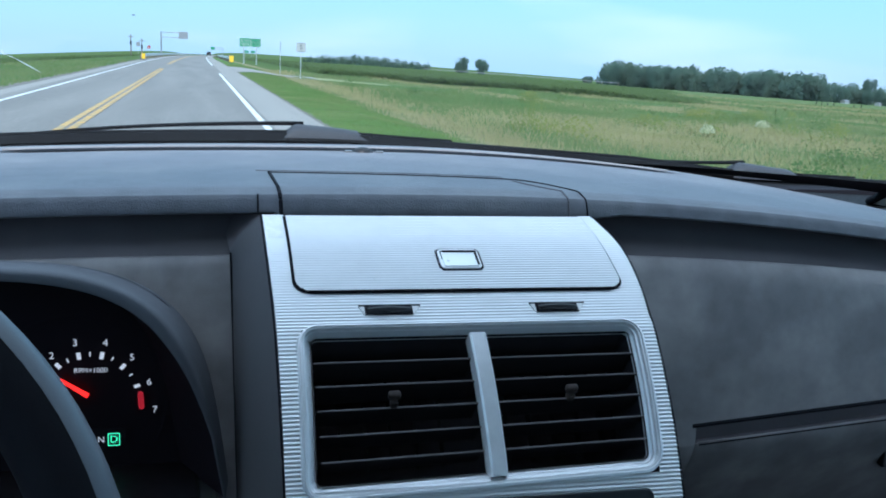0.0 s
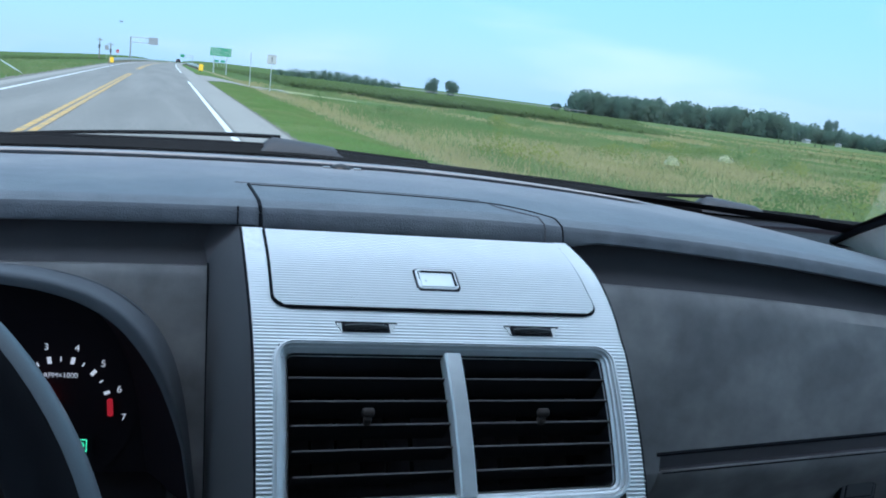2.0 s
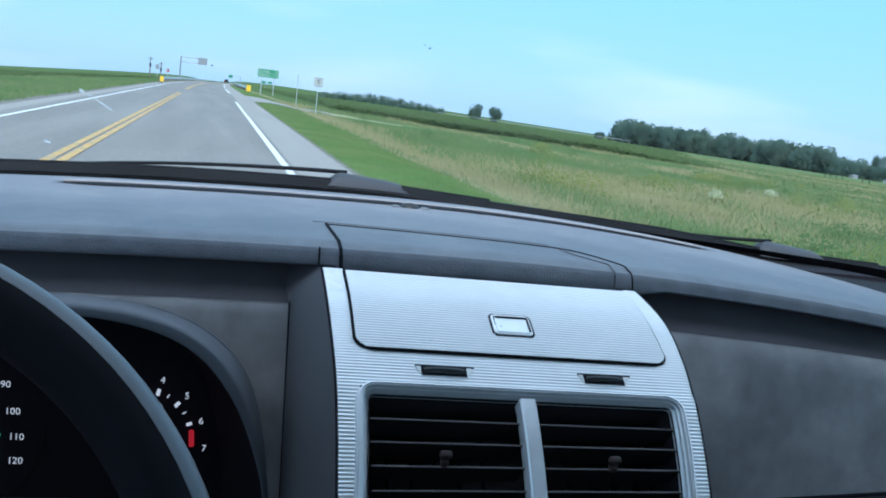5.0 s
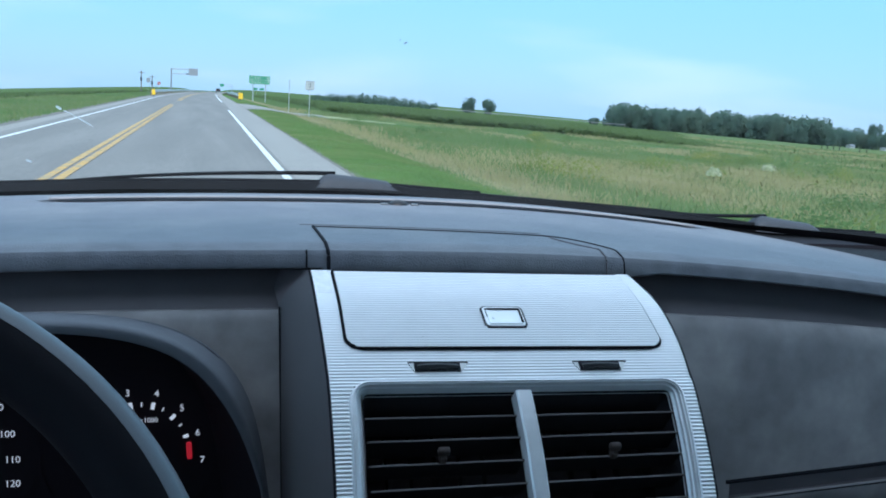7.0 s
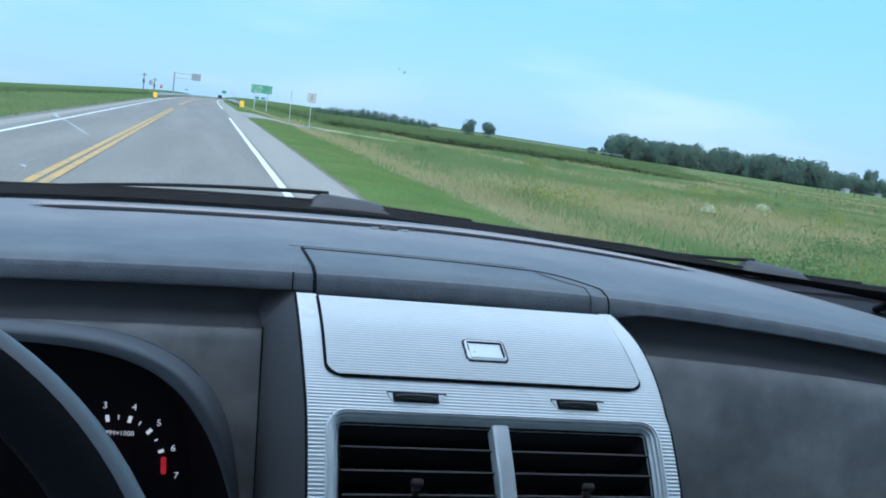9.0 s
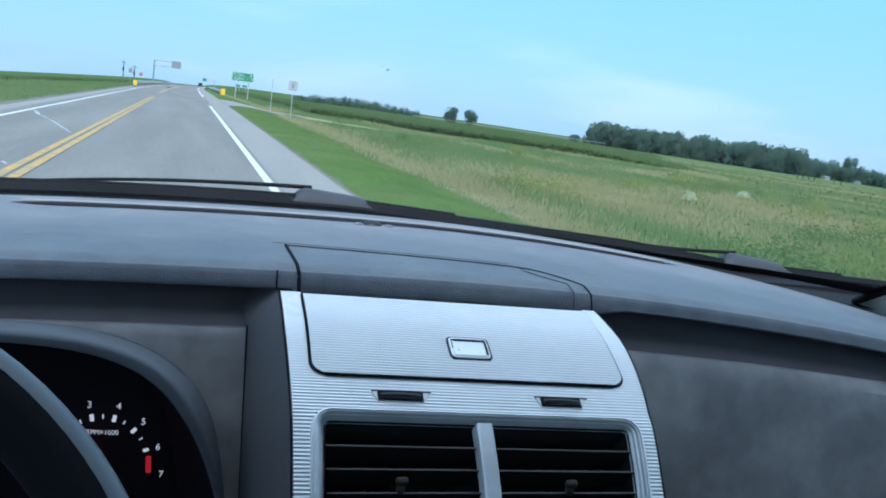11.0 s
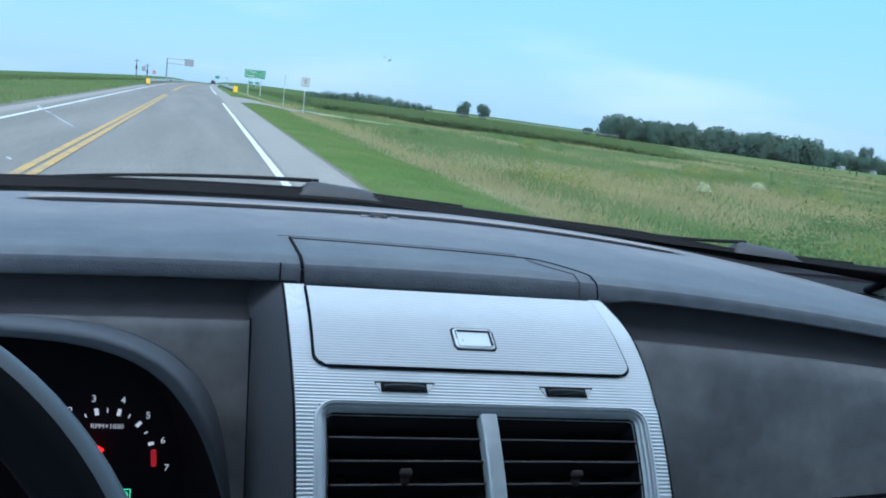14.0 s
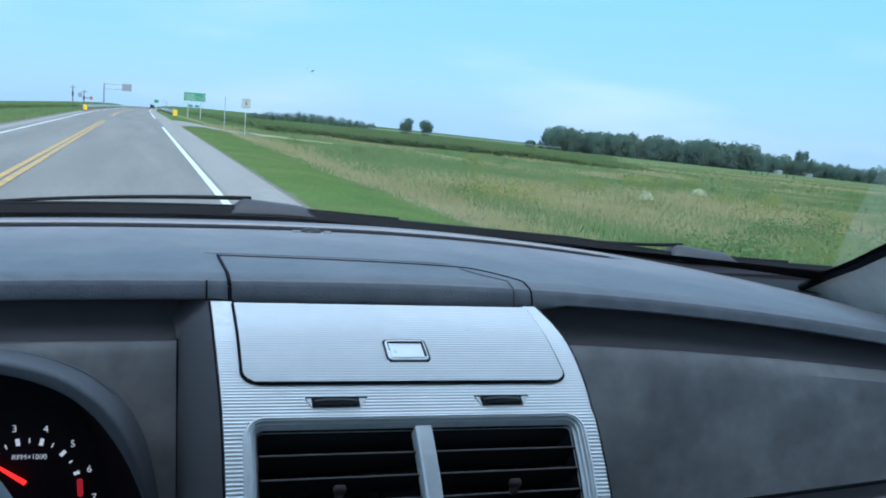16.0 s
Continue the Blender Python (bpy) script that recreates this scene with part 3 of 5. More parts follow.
car_part("defroster_slot", strip(-0.022, 0.010, -0.40, 0.380, 0.0012), GAP, pad, "long narrow black defroster slot")
# Pale bead that paints the sky's sheen on the strip beyond the slot.
car_part("slot_sheen", tube([(x, slot_y(x) + 0.016, pad_top(x, slot_y(x)) + 0.0005) for x in frange(-0.39, 0.37, 40)], 0.0021, 8), LIP, pad, "", True)

sensor = thing("sun_sensor", (-0.018, 0.452, H0 + 0.082), "small black domed sun sensor with clear lens tabs", "sensor")
bm = bmesh.new()
bmesh.ops.create_uvsphere(bm, u_segments=16, v_segments=8, radius=1.0, matrix=Matrix.Translation((-0.012, 0.444, 0.0845)) @ Matrix.Diagonal((0.012, 0.010, 0.007, 1)))
car_part("dome", bm, BLACK, sensor, "", True)
for dx in (-0.017, 0.018):
    car_part("lens_tab", box((0.009, 0.005, 0.002), (-0.012 + dx, 0.440, 0.0868), None, 0.0012), CLEAR, sensor, "clear plastic tab")

# ---- the car: centre console ----
FACE = [(0.142, 0.0630), (0.128, 0.0598), (0.085, 0.0470), (0.039, 0.0250), (0.014, 0.0100), (0.0, -0.0020), (-0.026, -0.0360), (-0.0486, -0.078), (-0.066, -0.125), (-0.080, -0.185)]


def smooth_line(knots, n):
    """Points of a Catmull-Rom line through the knots."""
    k = [np.array(p, float) for p in knots]
    k = [2 * k[0] - k[1]] + k + [2 * k[-1] - k[-2]]
    out = []
    for a, b, c, d in zip(k, k[1:], k[2:], k[3:]):
        for u in np.arange(n) / n:
            out.append(0.5 * (2 * b + (c - a) * u + (2 * a - 5 * b + 4 * c - d) * u * u + (3 * b - a - 3 * c + d) * u ** 3))
    return np.array(out + [k[-2]])


FACE_LINE = smooth_line(FACE, 24)
FACE_S = np.concatenate([[0], np.cumsum(np.hypot(*np.diff(FACE_LINE, axis=0).T))]) + 0.0009
S_END = float(FACE_S[-1])


def face(x, s, h=0.0):
    """A point of the console's curved front: x across, s down along it, h proud of it."""
    y, z = np.interp(s, FACE_S, FACE_LINE[:, 0]), np.interp(s, FACE_S, FACE_LINE[:, 1])
    a, b = max(s - 0.006, 0), min(s + 0.006, S_END)
    dy, dz = np.interp(b, FACE_S, FACE_LINE[:, 0]) - np.interp(a, FACE_S, FACE_LINE[:, 0]), np.interp(b, FACE_S, FACE_LINE[:, 1]) - np.interp(a, FACE_S, FACE_LINE[:, 1])
    q = math.hypot(dy, dz)
    return Vector((x, y + h * dz / q, z - h * dy / q))


PITCH, RIDGE = 0.0029, 0.00084


def ridge(s):
    return RIDGE * (0.5 - 0.5 * math.cos(2 * math.pi * s / PITCH))


def ridged(x0, x1, s0, s1, h, bm, n=2):
    """Ridged silver surface between x0 and x1 (numbers or functions of s)."""
    fx0 = x0 if callable(x0) else (lambda s: x0)
    fx1 = x1 if callable(x1) else (lambda s: x1)
    steps = max(2, int((s1 - s0) / (PITCH / 10)))
    return sheet(lambda u, s: face(lerp(fx0(s), fx1(s), u), s, h + 0.82 * ridge(s)), frange(0, 1, n), frange(s0, s1, steps), bm)


def out_left(s):
    return -0.1415 + 0.018 * relu(s - 0.06) ** 1.0 * 1.2


def out_right(s):
    return 0.1385 + 0.0055 * math.sin(math.pi * min(s / 0.14, 1.0)) + 0.03 * relu(s - 0.20)


console = thing("centre_console", (0, 0.05, H0 - 0.2), "silver ridged centre console with twin air vents", "console")
LID = (-0.1238, 0.1262, 0.0085, 0.1142)
VENT = (-0.1152, 0.1205, 0.1520, 0.2535)
RING = (-0.1268, 0.1285, 0.1460, 0.2635)
bm = bmesh.new()
ridged(out_left, LID[0] - 0.001, 0.0, LID[3], 0, bm)
ridged(LID[1] + 0.001, out_right, 0.0, LID[3], 0, bm)
ridged(out_left, out_right, LID[3], RING[2] + 0.0008, 0, bm, 6)
for x0, x1 in ((RING[0] + 0.003, RING[0] + 0.010), (RING[1] - 0.010, RING[1] - 0.003)):
    ridged(x0, x1, RING[2] + 0.0008, RING[2] + 0.0035, 0, bm)
ridged(out_left, RING[0] + 0.004, RING[2] + 0.0008, RING[3] - 0.004, 0, bm)
ridged(RING[1] - 0.004, out_right, RING[2] + 0.0008, RING[3] - 0.004, 0, bm)
ridged(out_left, out_right, RING[3] - 0.004, S_END, 0, bm, 6)
ridged(LID[0] - 0.001, LID[0] + 0.013, LID[3] - 0.014, LID[3], 0, bm)
ridged(LID[1] - 0.013, LID[1] + 0.001, LID[3] - 0.014, LID[3], 0, bm)
bezel = car_part("bezel", bm, SILVER, console, "satin silver plate with fine horizontal ridges", True)


def side_point(front_x, back_x, v, s):
    p = face(front_x(s), s, 0.0)
    z = lerp(0.033, -0.32, s / S_END)
    back = Vector((lerp(back_x, back_x * 0.95, s / S_END), (panel_y(z) if back_x < 0 else fascia_y(z)) + 0.002, z))
    q = p.lerp(back, v)
    q.x += math.copysign(0.004, front_x(s)) * math.sin(math.pi * v)
    return q


side_l = car_part("side_panel", sheet(lambda v, s: side_point(out_left, -0.1665, v, s), frange(0, 1, 8), frange(0, S_END, 30)), SIDE, console, "dark grey moulded side", True)
car_part("side_panel", sheet(lambda v, s: side_point(out_right, 0.166, v, s), frange(0, 1, 8), frange(0, S_END, 30)), SIDE, console, "", True)
for fx, sg in ((out_left, -1), (out_right, 1)):
    car_part("edge_seam", tube([face(fx(s) + sg * 0.0006, s, -0.0004) for s in frange(0.0, S_END, 40)], 0.0012, 5), GAP, side_l if sg < 0 else console)
car_part("side_seam", tube([side_point(out_left, -0.1665, 1.0, s) + Vector((0.0004, -0.0032, 0)) for s in frange(0.0, S_END, 30)], 0.0008, 5), GAP, side_l)
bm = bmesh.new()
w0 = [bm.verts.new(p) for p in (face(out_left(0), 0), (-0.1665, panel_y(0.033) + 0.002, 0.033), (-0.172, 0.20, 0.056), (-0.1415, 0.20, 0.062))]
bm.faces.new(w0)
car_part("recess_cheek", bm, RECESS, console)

car_part("worn_patch", ridged(lambda s: out_left(s) + 0.0022, LID[0] - 0.0040, 0.0020, 0.0450, 0.00012, bmesh.new()), WORN, bezel, "dull worn patch of the ridged plate", True)

# lid of the tray: rounded lower corners, dark gap round it
def lid_half(s, grow=0.0):
    r = 0.012 + grow
    over = s - (LID[3] + grow - r)
    return 0.0 if over <= 0 else r - math.sqrt(max(r * r - over * over, 0.0))


def lid_sheet(grow, h, ridges, bm=None):
    s0, s1 = LID[2] - grow, LID[3] + grow
    steps = int((s1 - s0) / (PITCH / 10)) if ridges else 50
    ss = frange(s0, s1 - 1e-5, steps)
    def fn(u, s):
        e = lid_half(s, grow)
        return face(lerp(LID[0] - grow + e, LID[1] + grow - e, u), s, h + (1.05 * ridge(s) if ridges else 0))
    return sheet(fn, [0, 0.01, 0.25, 0.5, 0.75, 0.99, 1], ss, bm)


lid_gap = car_part("lid_gap", lid_sheet(0.0020, 0.0011, False), GAP, console, "narrow dark gap round the lid")
bm = lid_sheet(0.0, 0.0026, True)
lid = car_part("lid", bm, SILVER, console, "ridged silver tray lid with a small push button", True)
BTN = (-0.0150, 0.0205, 0.0660, 0.0934)

def plate(x0, x1, s0, s1, r, h0, h1, fill=True, inset=0.0008):
    """A rounded plate on the console's front, from height h0 to h1, edges eased."""
    lo = [face(x, s, h0) for x, s in rounded(x0, x1, s0, s1, r)]
    up = [face(x, s, h1 - inset) for x, s in rounded(x0, x1, s0, s1, r)]
    top = [face(x, s, h1) for x, s in rounded(x0 + inset, x1 - inset, s0 + inset, s1 - inset, max(r - inset, 1e-4))]
    return loop_band([lo, up, top], fill=fill)


car_part("button_gap", plate(*BTN, 0.005, 0.001, 0.0038), GAP, lid)
car_part("button_frame", plate(BTN[0] + 0.0017, BTN[1] - 0.0017, BTN[2] + 0.0017, BTN[3] - 0.0017, 0.0040, 0.001, 0.0043, True, 0.0005), SILVER, lid, "silver button frame")
# Dark plate and lines drawn in as the shadow inside the button's frame.
car_part("button_shadow", plate(BTN[0] + 0.0036, BTN[1] - 0.0036, BTN[2] + 0.0042, BTN[3] - 0.0120, 0.0010, 0.003, 0.0046, True, 0.0002), GAP, lid)
for line in ([(BTN[0] + 0.0052, BTN[2] + 0.0066), (BTN[1] - 0.0048, BTN[2] + 0.0066)], [(BTN[1] - 0.0044, BTN[2] + 0.0070), (BTN[1] - 0.0044, BTN[3] - 0.0046)]):
    car_part("button_line", tube([face(x, s, 0.0055) for x, s in line], 0.0009, 6), GAP, lid)
car_part("button", plate(BTN[0] + 0.0041, BTN[1] - 0.0037, BTN[2] + 0.0062, BTN[3] - 0.0034, 0.0012, 0.003, 0.0051, True, 0.0003), BRIGHT, lid, "bright silver push button")

# thumb wheels over the vents
for x0, x1 in ((-0.0812, -0.0362), (0.0462, 0.0894)):
    s0, s1 = 0.1286, 0.1376
    lo = [face(x, s, 0.0002) for x, s in ((x0, s0), (x1, s0), (x1 - 0.0060, s1), (x0 + 0.0040, s1))]
    up = [face(x, s, 0.0012) for x, s in ((x0, s0), (x1, s0), (x1 - 0.0060, s1), (x0 + 0.0040, s1))]
    notch = car_part("notch", loop_band([lo, up], None, True), NOTCH, console, "smooth notch for a vent wheel")
    car_part("thumb_wheel", plate(x0 + 0.0042, x1 - 0.0062, s0 + 0.0004, s1, 0.0008, 0.001, 0.0018, True, 0.0003), GAP, notch, "black vent thumb wheel")
    car_part("notch_edge", tube([face(lerp(x0, x1, u), s0, 0.0010) for u in frange(0, 1, 6)], 0.0007, 6), GAP, notch)
    pts = [face(lerp(x0 + 0.006, x1 - 0.008, u), lerp(s0, s1, 0.6), 0.0010 + 0.0022 * math.sin(math.pi * u) ** 0.5) for u in frange(0.02, 0.98, 14)]
    car_part("wheel_rim", tube(pts, 0.0024, 8), BLACK, notch)

# vent frame; its lower side rises a little towards the passenger
def vent_face(x, s, h):
    return face(x, s - 0.024 * x * min(relu(s - 0.16) / 0.08, 1.2), h)


steps = [(0.0, -0.0008), (0.0, 0.0016), (0.0010, 0.0028), (0.0030, 0.0030), (0.0036, 0.0018), (0.0052, 0.0014), (0.0058, -0.0016), (0.0074, -0.0026), (0.0081, -0.0050), (0.0100, -0.0068)]
loops = []
for d, h in steps:
    loops.append([vent_face(x, s, h) for x, s in rounded(RING[0] + d * 0.85, RING[1] - d * 0.75, RING[2] + d * 0.50, RING[3] - d * 0.85, 0.016 - d, 8)])
loops.append([vent_face(x, s, -0.0110) for x, s in rounded(VENT[0], VENT[1], VENT[2], VENT[3], 0.0045, 8)])
car_part("vent_frame", loop_band(loops), VENT_TRIM, console, "stepped silver vent surround", True, 17)
loops = [[vent_face(x, s, h) for x, s in rounded(VENT[0] - 0.0002, VENT[1] + 0.0002, VENT[2] - 0.0002, VENT[3] + 0.0002, 0.0045, 8)] for h in (-0.0070, -0.060)]
duct = car_part("duct", loop_band(loops, fill=True), DUCT, console, "black air duct")
BAR = (-0.0043, 0.0079)
bm = bmesh.new()
ss = frange(0.1545, 0.2560, 14)
sect = [(0.0, -0.012), (0.0, 0.0005), (0.0014, 0.0018), (BAR[1] - BAR[0] - 0.0014, 0.0018), (BAR[1] - BAR[0], 0.0005), (BAR[1] - BAR[0], -0.012)]
sheet(lambda k, s: face(BAR[0] + 0.052 * (s - 0.1555) + sect[k][0], s, sect[k][1]), range(6), ss, bm)
car_part("centre_bar", bm, VENT_TRIM, console, "slim silver bar between the vents")
for x0, x1, kx in ((VENT[0], BAR[0] + 0.001, -0.0622), (BAR[1] + 0.001, VENT[1], 0.0656)):
    for i in range(5):
        s = 0.1706 + 0.01690 * i
        def slat(k, u, x0=x0, x1=x1, s=s):
            h, ds = ((-0.0084, 0.0006), (-0.0080, 0.0), (-0.0084, -0.0006), (-0.030, 0.0052), (-0.030, 0.0064))[k]
            return vent_face(lerp(x0, x1, u) + 0.035 * (s - 0.16), s + ds, h)
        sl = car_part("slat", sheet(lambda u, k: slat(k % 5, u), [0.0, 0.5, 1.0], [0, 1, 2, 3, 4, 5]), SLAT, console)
        # Pale line along the slat's front, painted as the light it catches.
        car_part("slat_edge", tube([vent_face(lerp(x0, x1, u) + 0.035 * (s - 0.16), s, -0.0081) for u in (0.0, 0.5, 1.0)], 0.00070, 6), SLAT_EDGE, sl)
        if i == 1:
            lean = Matrix.Rotation(radians(38), 3, "X")
            bm = box((0.0088, 0.0052, 0.0060), face(kx, 0.1982, -0.0006), lean, 0.0017, 3)
            box((0.0050, 0.0060, 0.0070), face(kx, 0.2022, -0.0050), lean, 0.0010, 2, bm)
            car_part("tab_knob", bm, KNOB, sl, "small rounded brown-grey louvre tab", True)

for x0, x1 in ((VENT[0], BAR[0]), (BAR[1], VENT[1])):
    for k in range(1, 6):
        vx = lerp(x0, x1, k / 6) + 0.001
        car_part("vane", sheet(lambda h, s: face(vx + 0.02 * (s - 0.16), s, h), [-0.044, -0.056], frange(VENT[2] + 0.004, VENT[3] - 0.006, 4)), SLAT, duct)
bm = bmesh.new()
bmesh.ops.create_uvsphere(bm, u_segments=8, v_segments=6, radius=1.0, matrix=Matrix.Translation(face(-0.066, 0.1031, 0.0033)) @ Matrix.Diagonal((0.0010, 0.0008, 0.0003, 1)))
car_part("scuff", bm, SILVER_TRIM, lid, "small dark scuff", True)

radio = thing("radio", (0.0, -0.05, H0 - 0.14), "black radio face set below the air vents", "radio")
car_part("radio_face", plate(-0.105, 0.118, 0.2700, 0.3450, 0.006, -0.002, 0.0028), BLACK, radio)


# ---- the car: instruments ----
CX, CZ = -0.405, -0.14          # middle of the instrument hood


def hood_line(a, b, p, side=0.0, n=44):
    """Upper half of a squared oval over the instruments, closed along a flat sill."""
    out = []
    for k in range(n + 1):
        th = math.pi * k / n
        c, s = math.cos(th), math.sin(th)
        v = abs(s) ** (2 / p)
        # side spreads the black lining over the lower flanks, in place of shade
        w = a + side * min(max((0.72 - v) / 0.45, 0.0), 1.0)
        out.append((CX + w * (1 - 0.125 * v) * math.copysign(abs(c) ** (2 / p), c), CZ + b * v))
    return out


cluster = thing("instrument_cluster", (CX, 0.10, H0 - 0.15), "hooded black instrument cluster with lit dials", "instrument cluster")
outer_back, outer_mid, outer_top, outer_front = hood_line(0.240, 0.163, 4.2), hood_line(0.239, 0.172, 4.2), hood_line(0.2365, 0.1775, 4.2), hood_line(0.2315, 0.1785, 4.3, 0.0025)
lip, inner_front, inner_back = hood_line(0.2275, 0.1755, 4.5, 0.0058), hood_line(0.2228, 0.1700, 4.2, 0.0090), hood_line(0.200, 0.158, 4.6)
loops = [[(x, y, z) for x, z in ln] for ln, y in ((outer_back, 0.150), (outer_mid, 0.120), (outer_top, 0.092), (outer_front, 0.069), (lip, 0.061), (inner_front, 0.063))]
bm = bmesh.new()
rings = [[bm.verts.new(p) for p in lp] for lp in loops]
for a, b in zip(rings, rings[1:]):
    for k in range(len(a) - 1):
        bm.faces.new((a[k], a[k + 1], b[k + 1], b[k]))
car_part("hood", bm, HOOD, cluster, "grey padded hood over the dials", True)
bm = bmesh.new()
rings = [[bm.verts.new((x, y, z)) for x, z in ln] for ln, y in ((inner_front, 0.063), (inner_back, 0.129))]
for a, b in zip(rings, rings[1:]):
    for k in range(len(a) - 1):
        bm.faces.new((a[k], a[k + 1], b[k + 1], b[k]))
crease_line = hood_line(0.2385, 0.1750, 4.2)
# Thin paler bead laid on the crease as its highlight.
car_part("hood_highlight", tube([(x, 0.106, z) for x, z in crease_line[9:18]], [0.0002, 0.0006, 0.0008, 0.0009, 0.0009, 0.0008, 0.0007, 0.0005, 0.0002], 6), PAD, cluster, "pale highlight along the hood's crease", True)
car_part("hood_lining", bm, DIAL, cluster, "matt black hood lining", True)
car_part("sill", box((0.43, 0.075, 0.012), (CX, 0.094, CZ - 0.003), None, 0.004), BLACK, cluster, "black sill under the dials")
car_part("column_shroud", box((0.46, 0.09, 0.16), (CX, 0.105, CZ - 0.09), None, 0.012), PANEL, cluster)
car_part("dial_face", loop_band([[(x, 0.1295, z) for x, z in hood_line(0.209, 0.160, 3.6)]], None, True), DIAL, cluster, "matt black dial face")
UPRIGHT = Matrix.Rotation(radians(90), 4, "X")
FY = 0.1285
tach = car_part("tachometer", loop_band([[(-0.283 + r * math.cos(a), FY + d, -0.082 + r * math.sin(a)) for a in (2 * math.pi * k / 48 for k in range(48))] for r, d in ((0.070, 0.0), (0.068, -0.0002), (0.066, 0.0))]), DIAL, cluster, "round engine speed dial")
for num, x, z in (("2", -0.3005, -0.0450), ("3", -0.2832, -0.0351), ("4", -0.2610, -0.0357), ("5", -0.2414, -0.0478), ("6", -0.2288, -0.0685), ("7", -0.2248, -0.0915)):
    car_part("numeral", lettering(num, 0.0078, Matrix.Translation((x, FY - 0.0015, z)) @ UPRIGHT), WHITE_GLOW, tach)
for x, z, a, w, h in ((-0.2960, -0.0530, 40, 0.0028, 0.005), (-0.2808, -0.0456, 10, 0.0030, 0.0054), (-0.2638, -0.0457, -12, 0.0030, 0.0054), (-0.2484, -0.0551, -42, 0.0028, 0.0050), (-0.2380, -0.0712, -70, 0.0024, 0.0044),
                      (-0.2890, -0.0490, 25, 0.0009, 0.0034), (-0.2725, -0.0443, 0, 0.0009, 0.0036), (-0.2560, -0.0486, -28, 0.0009, 0.0032), (-0.2425, -0.0620, -55, 0.0008, 0.0030)):
    car_part("tick", box((w, 0.001, h), (x, FY - 0.0015, z), Matrix.Rotation(radians(-a), 3, "Y")), WHITE_GLOW, tach)
car_part("red_zone", box((0.0042, 0.001, 0.0140), (-0.2352, FY - 0.0015, -0.0832), Matrix.Rotation(radians(-4), 3, "Y"), 0.0015), RED_DIM, tach, "glowing red zone mark")
car_part("caption", lettering("RPM×1000", 0.0056, Matrix.Translation((-0.2723, FY - 0.0015, -0.0575)) @ UPRIGHT), WHITE_GLOW, tach)
car_part("needle", tube([(-0.2745, FY - 0.004, -0.0772), (-0.2960, FY - 0.004, -0.0625)], [0.0019, 0.0012], 6), RED_GLOW, tach, "glowing red needle")
gear = car_part("gear_display", box((0.030, 0.001, 0.018), (-0.262, FY - 0.0012, -0.1145)), DIAL, cluster, "small gear display")
car_part("gear_letter", lettering("D", 0.0085, Matrix.Translation((-0.2560, FY - 0.0030, -0.1143)) @ UPRIGHT), GREEN_GLOW, gear, "green letter in a lit frame")
car_part("gear_frame", loop_band([[(x, FY - 0.0028, z) for x, z in rounded(-0.2560 - w, -0.2560 + w, -0.1143 - w * 1.15, -0.1143 + w * 1.15, 0.0008, 2)] for w in (0.0046, 0.0039)]), GREEN_GLOW, gear)
car_part("gear_letter", lettering("N", 0.0070, Matrix.Translation((-0.2655, FY - 0.0030, -0.1143)) @ UPRIGHT), WHITE_GLOW, gear, "dim letter beside the lit gear")
speedo = car_part("speedometer", loop_band([[(-0.425 + r * math.cos(a), FY + d, -0.082 + r * math.sin(a)) for a in (2 * math.pi * k / 48 for k in range(48))] for r, d in ((0.078, 0.0), (0.076, -0.0002), (0.074, 0.0))]), DIAL, cluster, "round speed dial")
for num, x, z in (("80", -0.392, -0.028), ("90", -0.378, -0.045), ("100", -0.3718, -0.0665), ("110", -0.3681, -0.0872), ("120", -0.3681, -0.1068)):
    car_part("numeral", lettering(num, 0.0078, Matrix.Translation((x, FY - 0.0015, z)) @ UPRIGHT), WHITE_GLOW, speedo)
for x, z in ((-0.3830, -0.0855), (-0.3830, -0.1055)):
    car_part("tick", box((0.006, 0.001, 0.0018), (x, FY - 0.0015, z)), GREEN_GLOW, speedo)

# ---- the car: steering wheel ----
WC, WT = Vector((-0.402, -0.30, -0.036)), radians(25)
WU, WV = Vector((1, 0, 0)), Vector((0, math.sin(WT), math.cos(WT)))
WN = WU.cross(WV)
wheel = thing("steering_wheel", (-0.402, -0.20, H0 - 0.12), "dark leather steering wheel before the instruments", "steering wheel")


def wheel_point(a, b, r=0.0160, big=0.1745):
    c = WC + big * (math.cos(a) * WU + math.sin(a) * WV)
    o = math.cos(a) * WU + math.sin(a) * WV
    return c + r * (math.cos(b) * o + 1.15 * math.sin(b) * WN)


ROUND = [2 * math.pi * k / 96 for k in range(96)]
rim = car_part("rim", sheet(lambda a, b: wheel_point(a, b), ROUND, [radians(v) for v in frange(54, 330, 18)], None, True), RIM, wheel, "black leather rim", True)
# Lighter copy of the rim's surface, for the light on its outer side.
car_part("lit_side", sheet(lambda a, b: wheel_point(a, b, 0.0162), ROUND, [radians(v) for v in frange(-32, 55, 8)], None, True), RIM_LIT, rim, "smooth blue-grey outer side of the rim, painted as lit", True)
hub = car_part("hub", box((0.13, 0.05, 0.11), WC + 0.035 * Vector((0, 1, 0)), Matrix.Rotation(-WT, 3, "X"), 0.022, 4), BLACK, wheel, "black airbag cover", True)
for a in (radians(8), radians(172), radians(248), radians(292)):
    d = math.cos(a) * WU + math.sin(a) * WV
    car_part("spoke", tube([WC + 0.04 * d + Vector((0, 0.03, 0)), WC + 0.11 * d + Vector((0, 0.02, 0)), WC + 0.172 * d], [0.022, 0.017, 0.012], 10, None, 0.6), BLACK, wheel, "", True)
car_part("column", tube([WC + Vector((0, 0.05, -0.01)), (-0.405, 0.08, -0.19)], [0.035, 0.045], 14), BLACK, wheel)

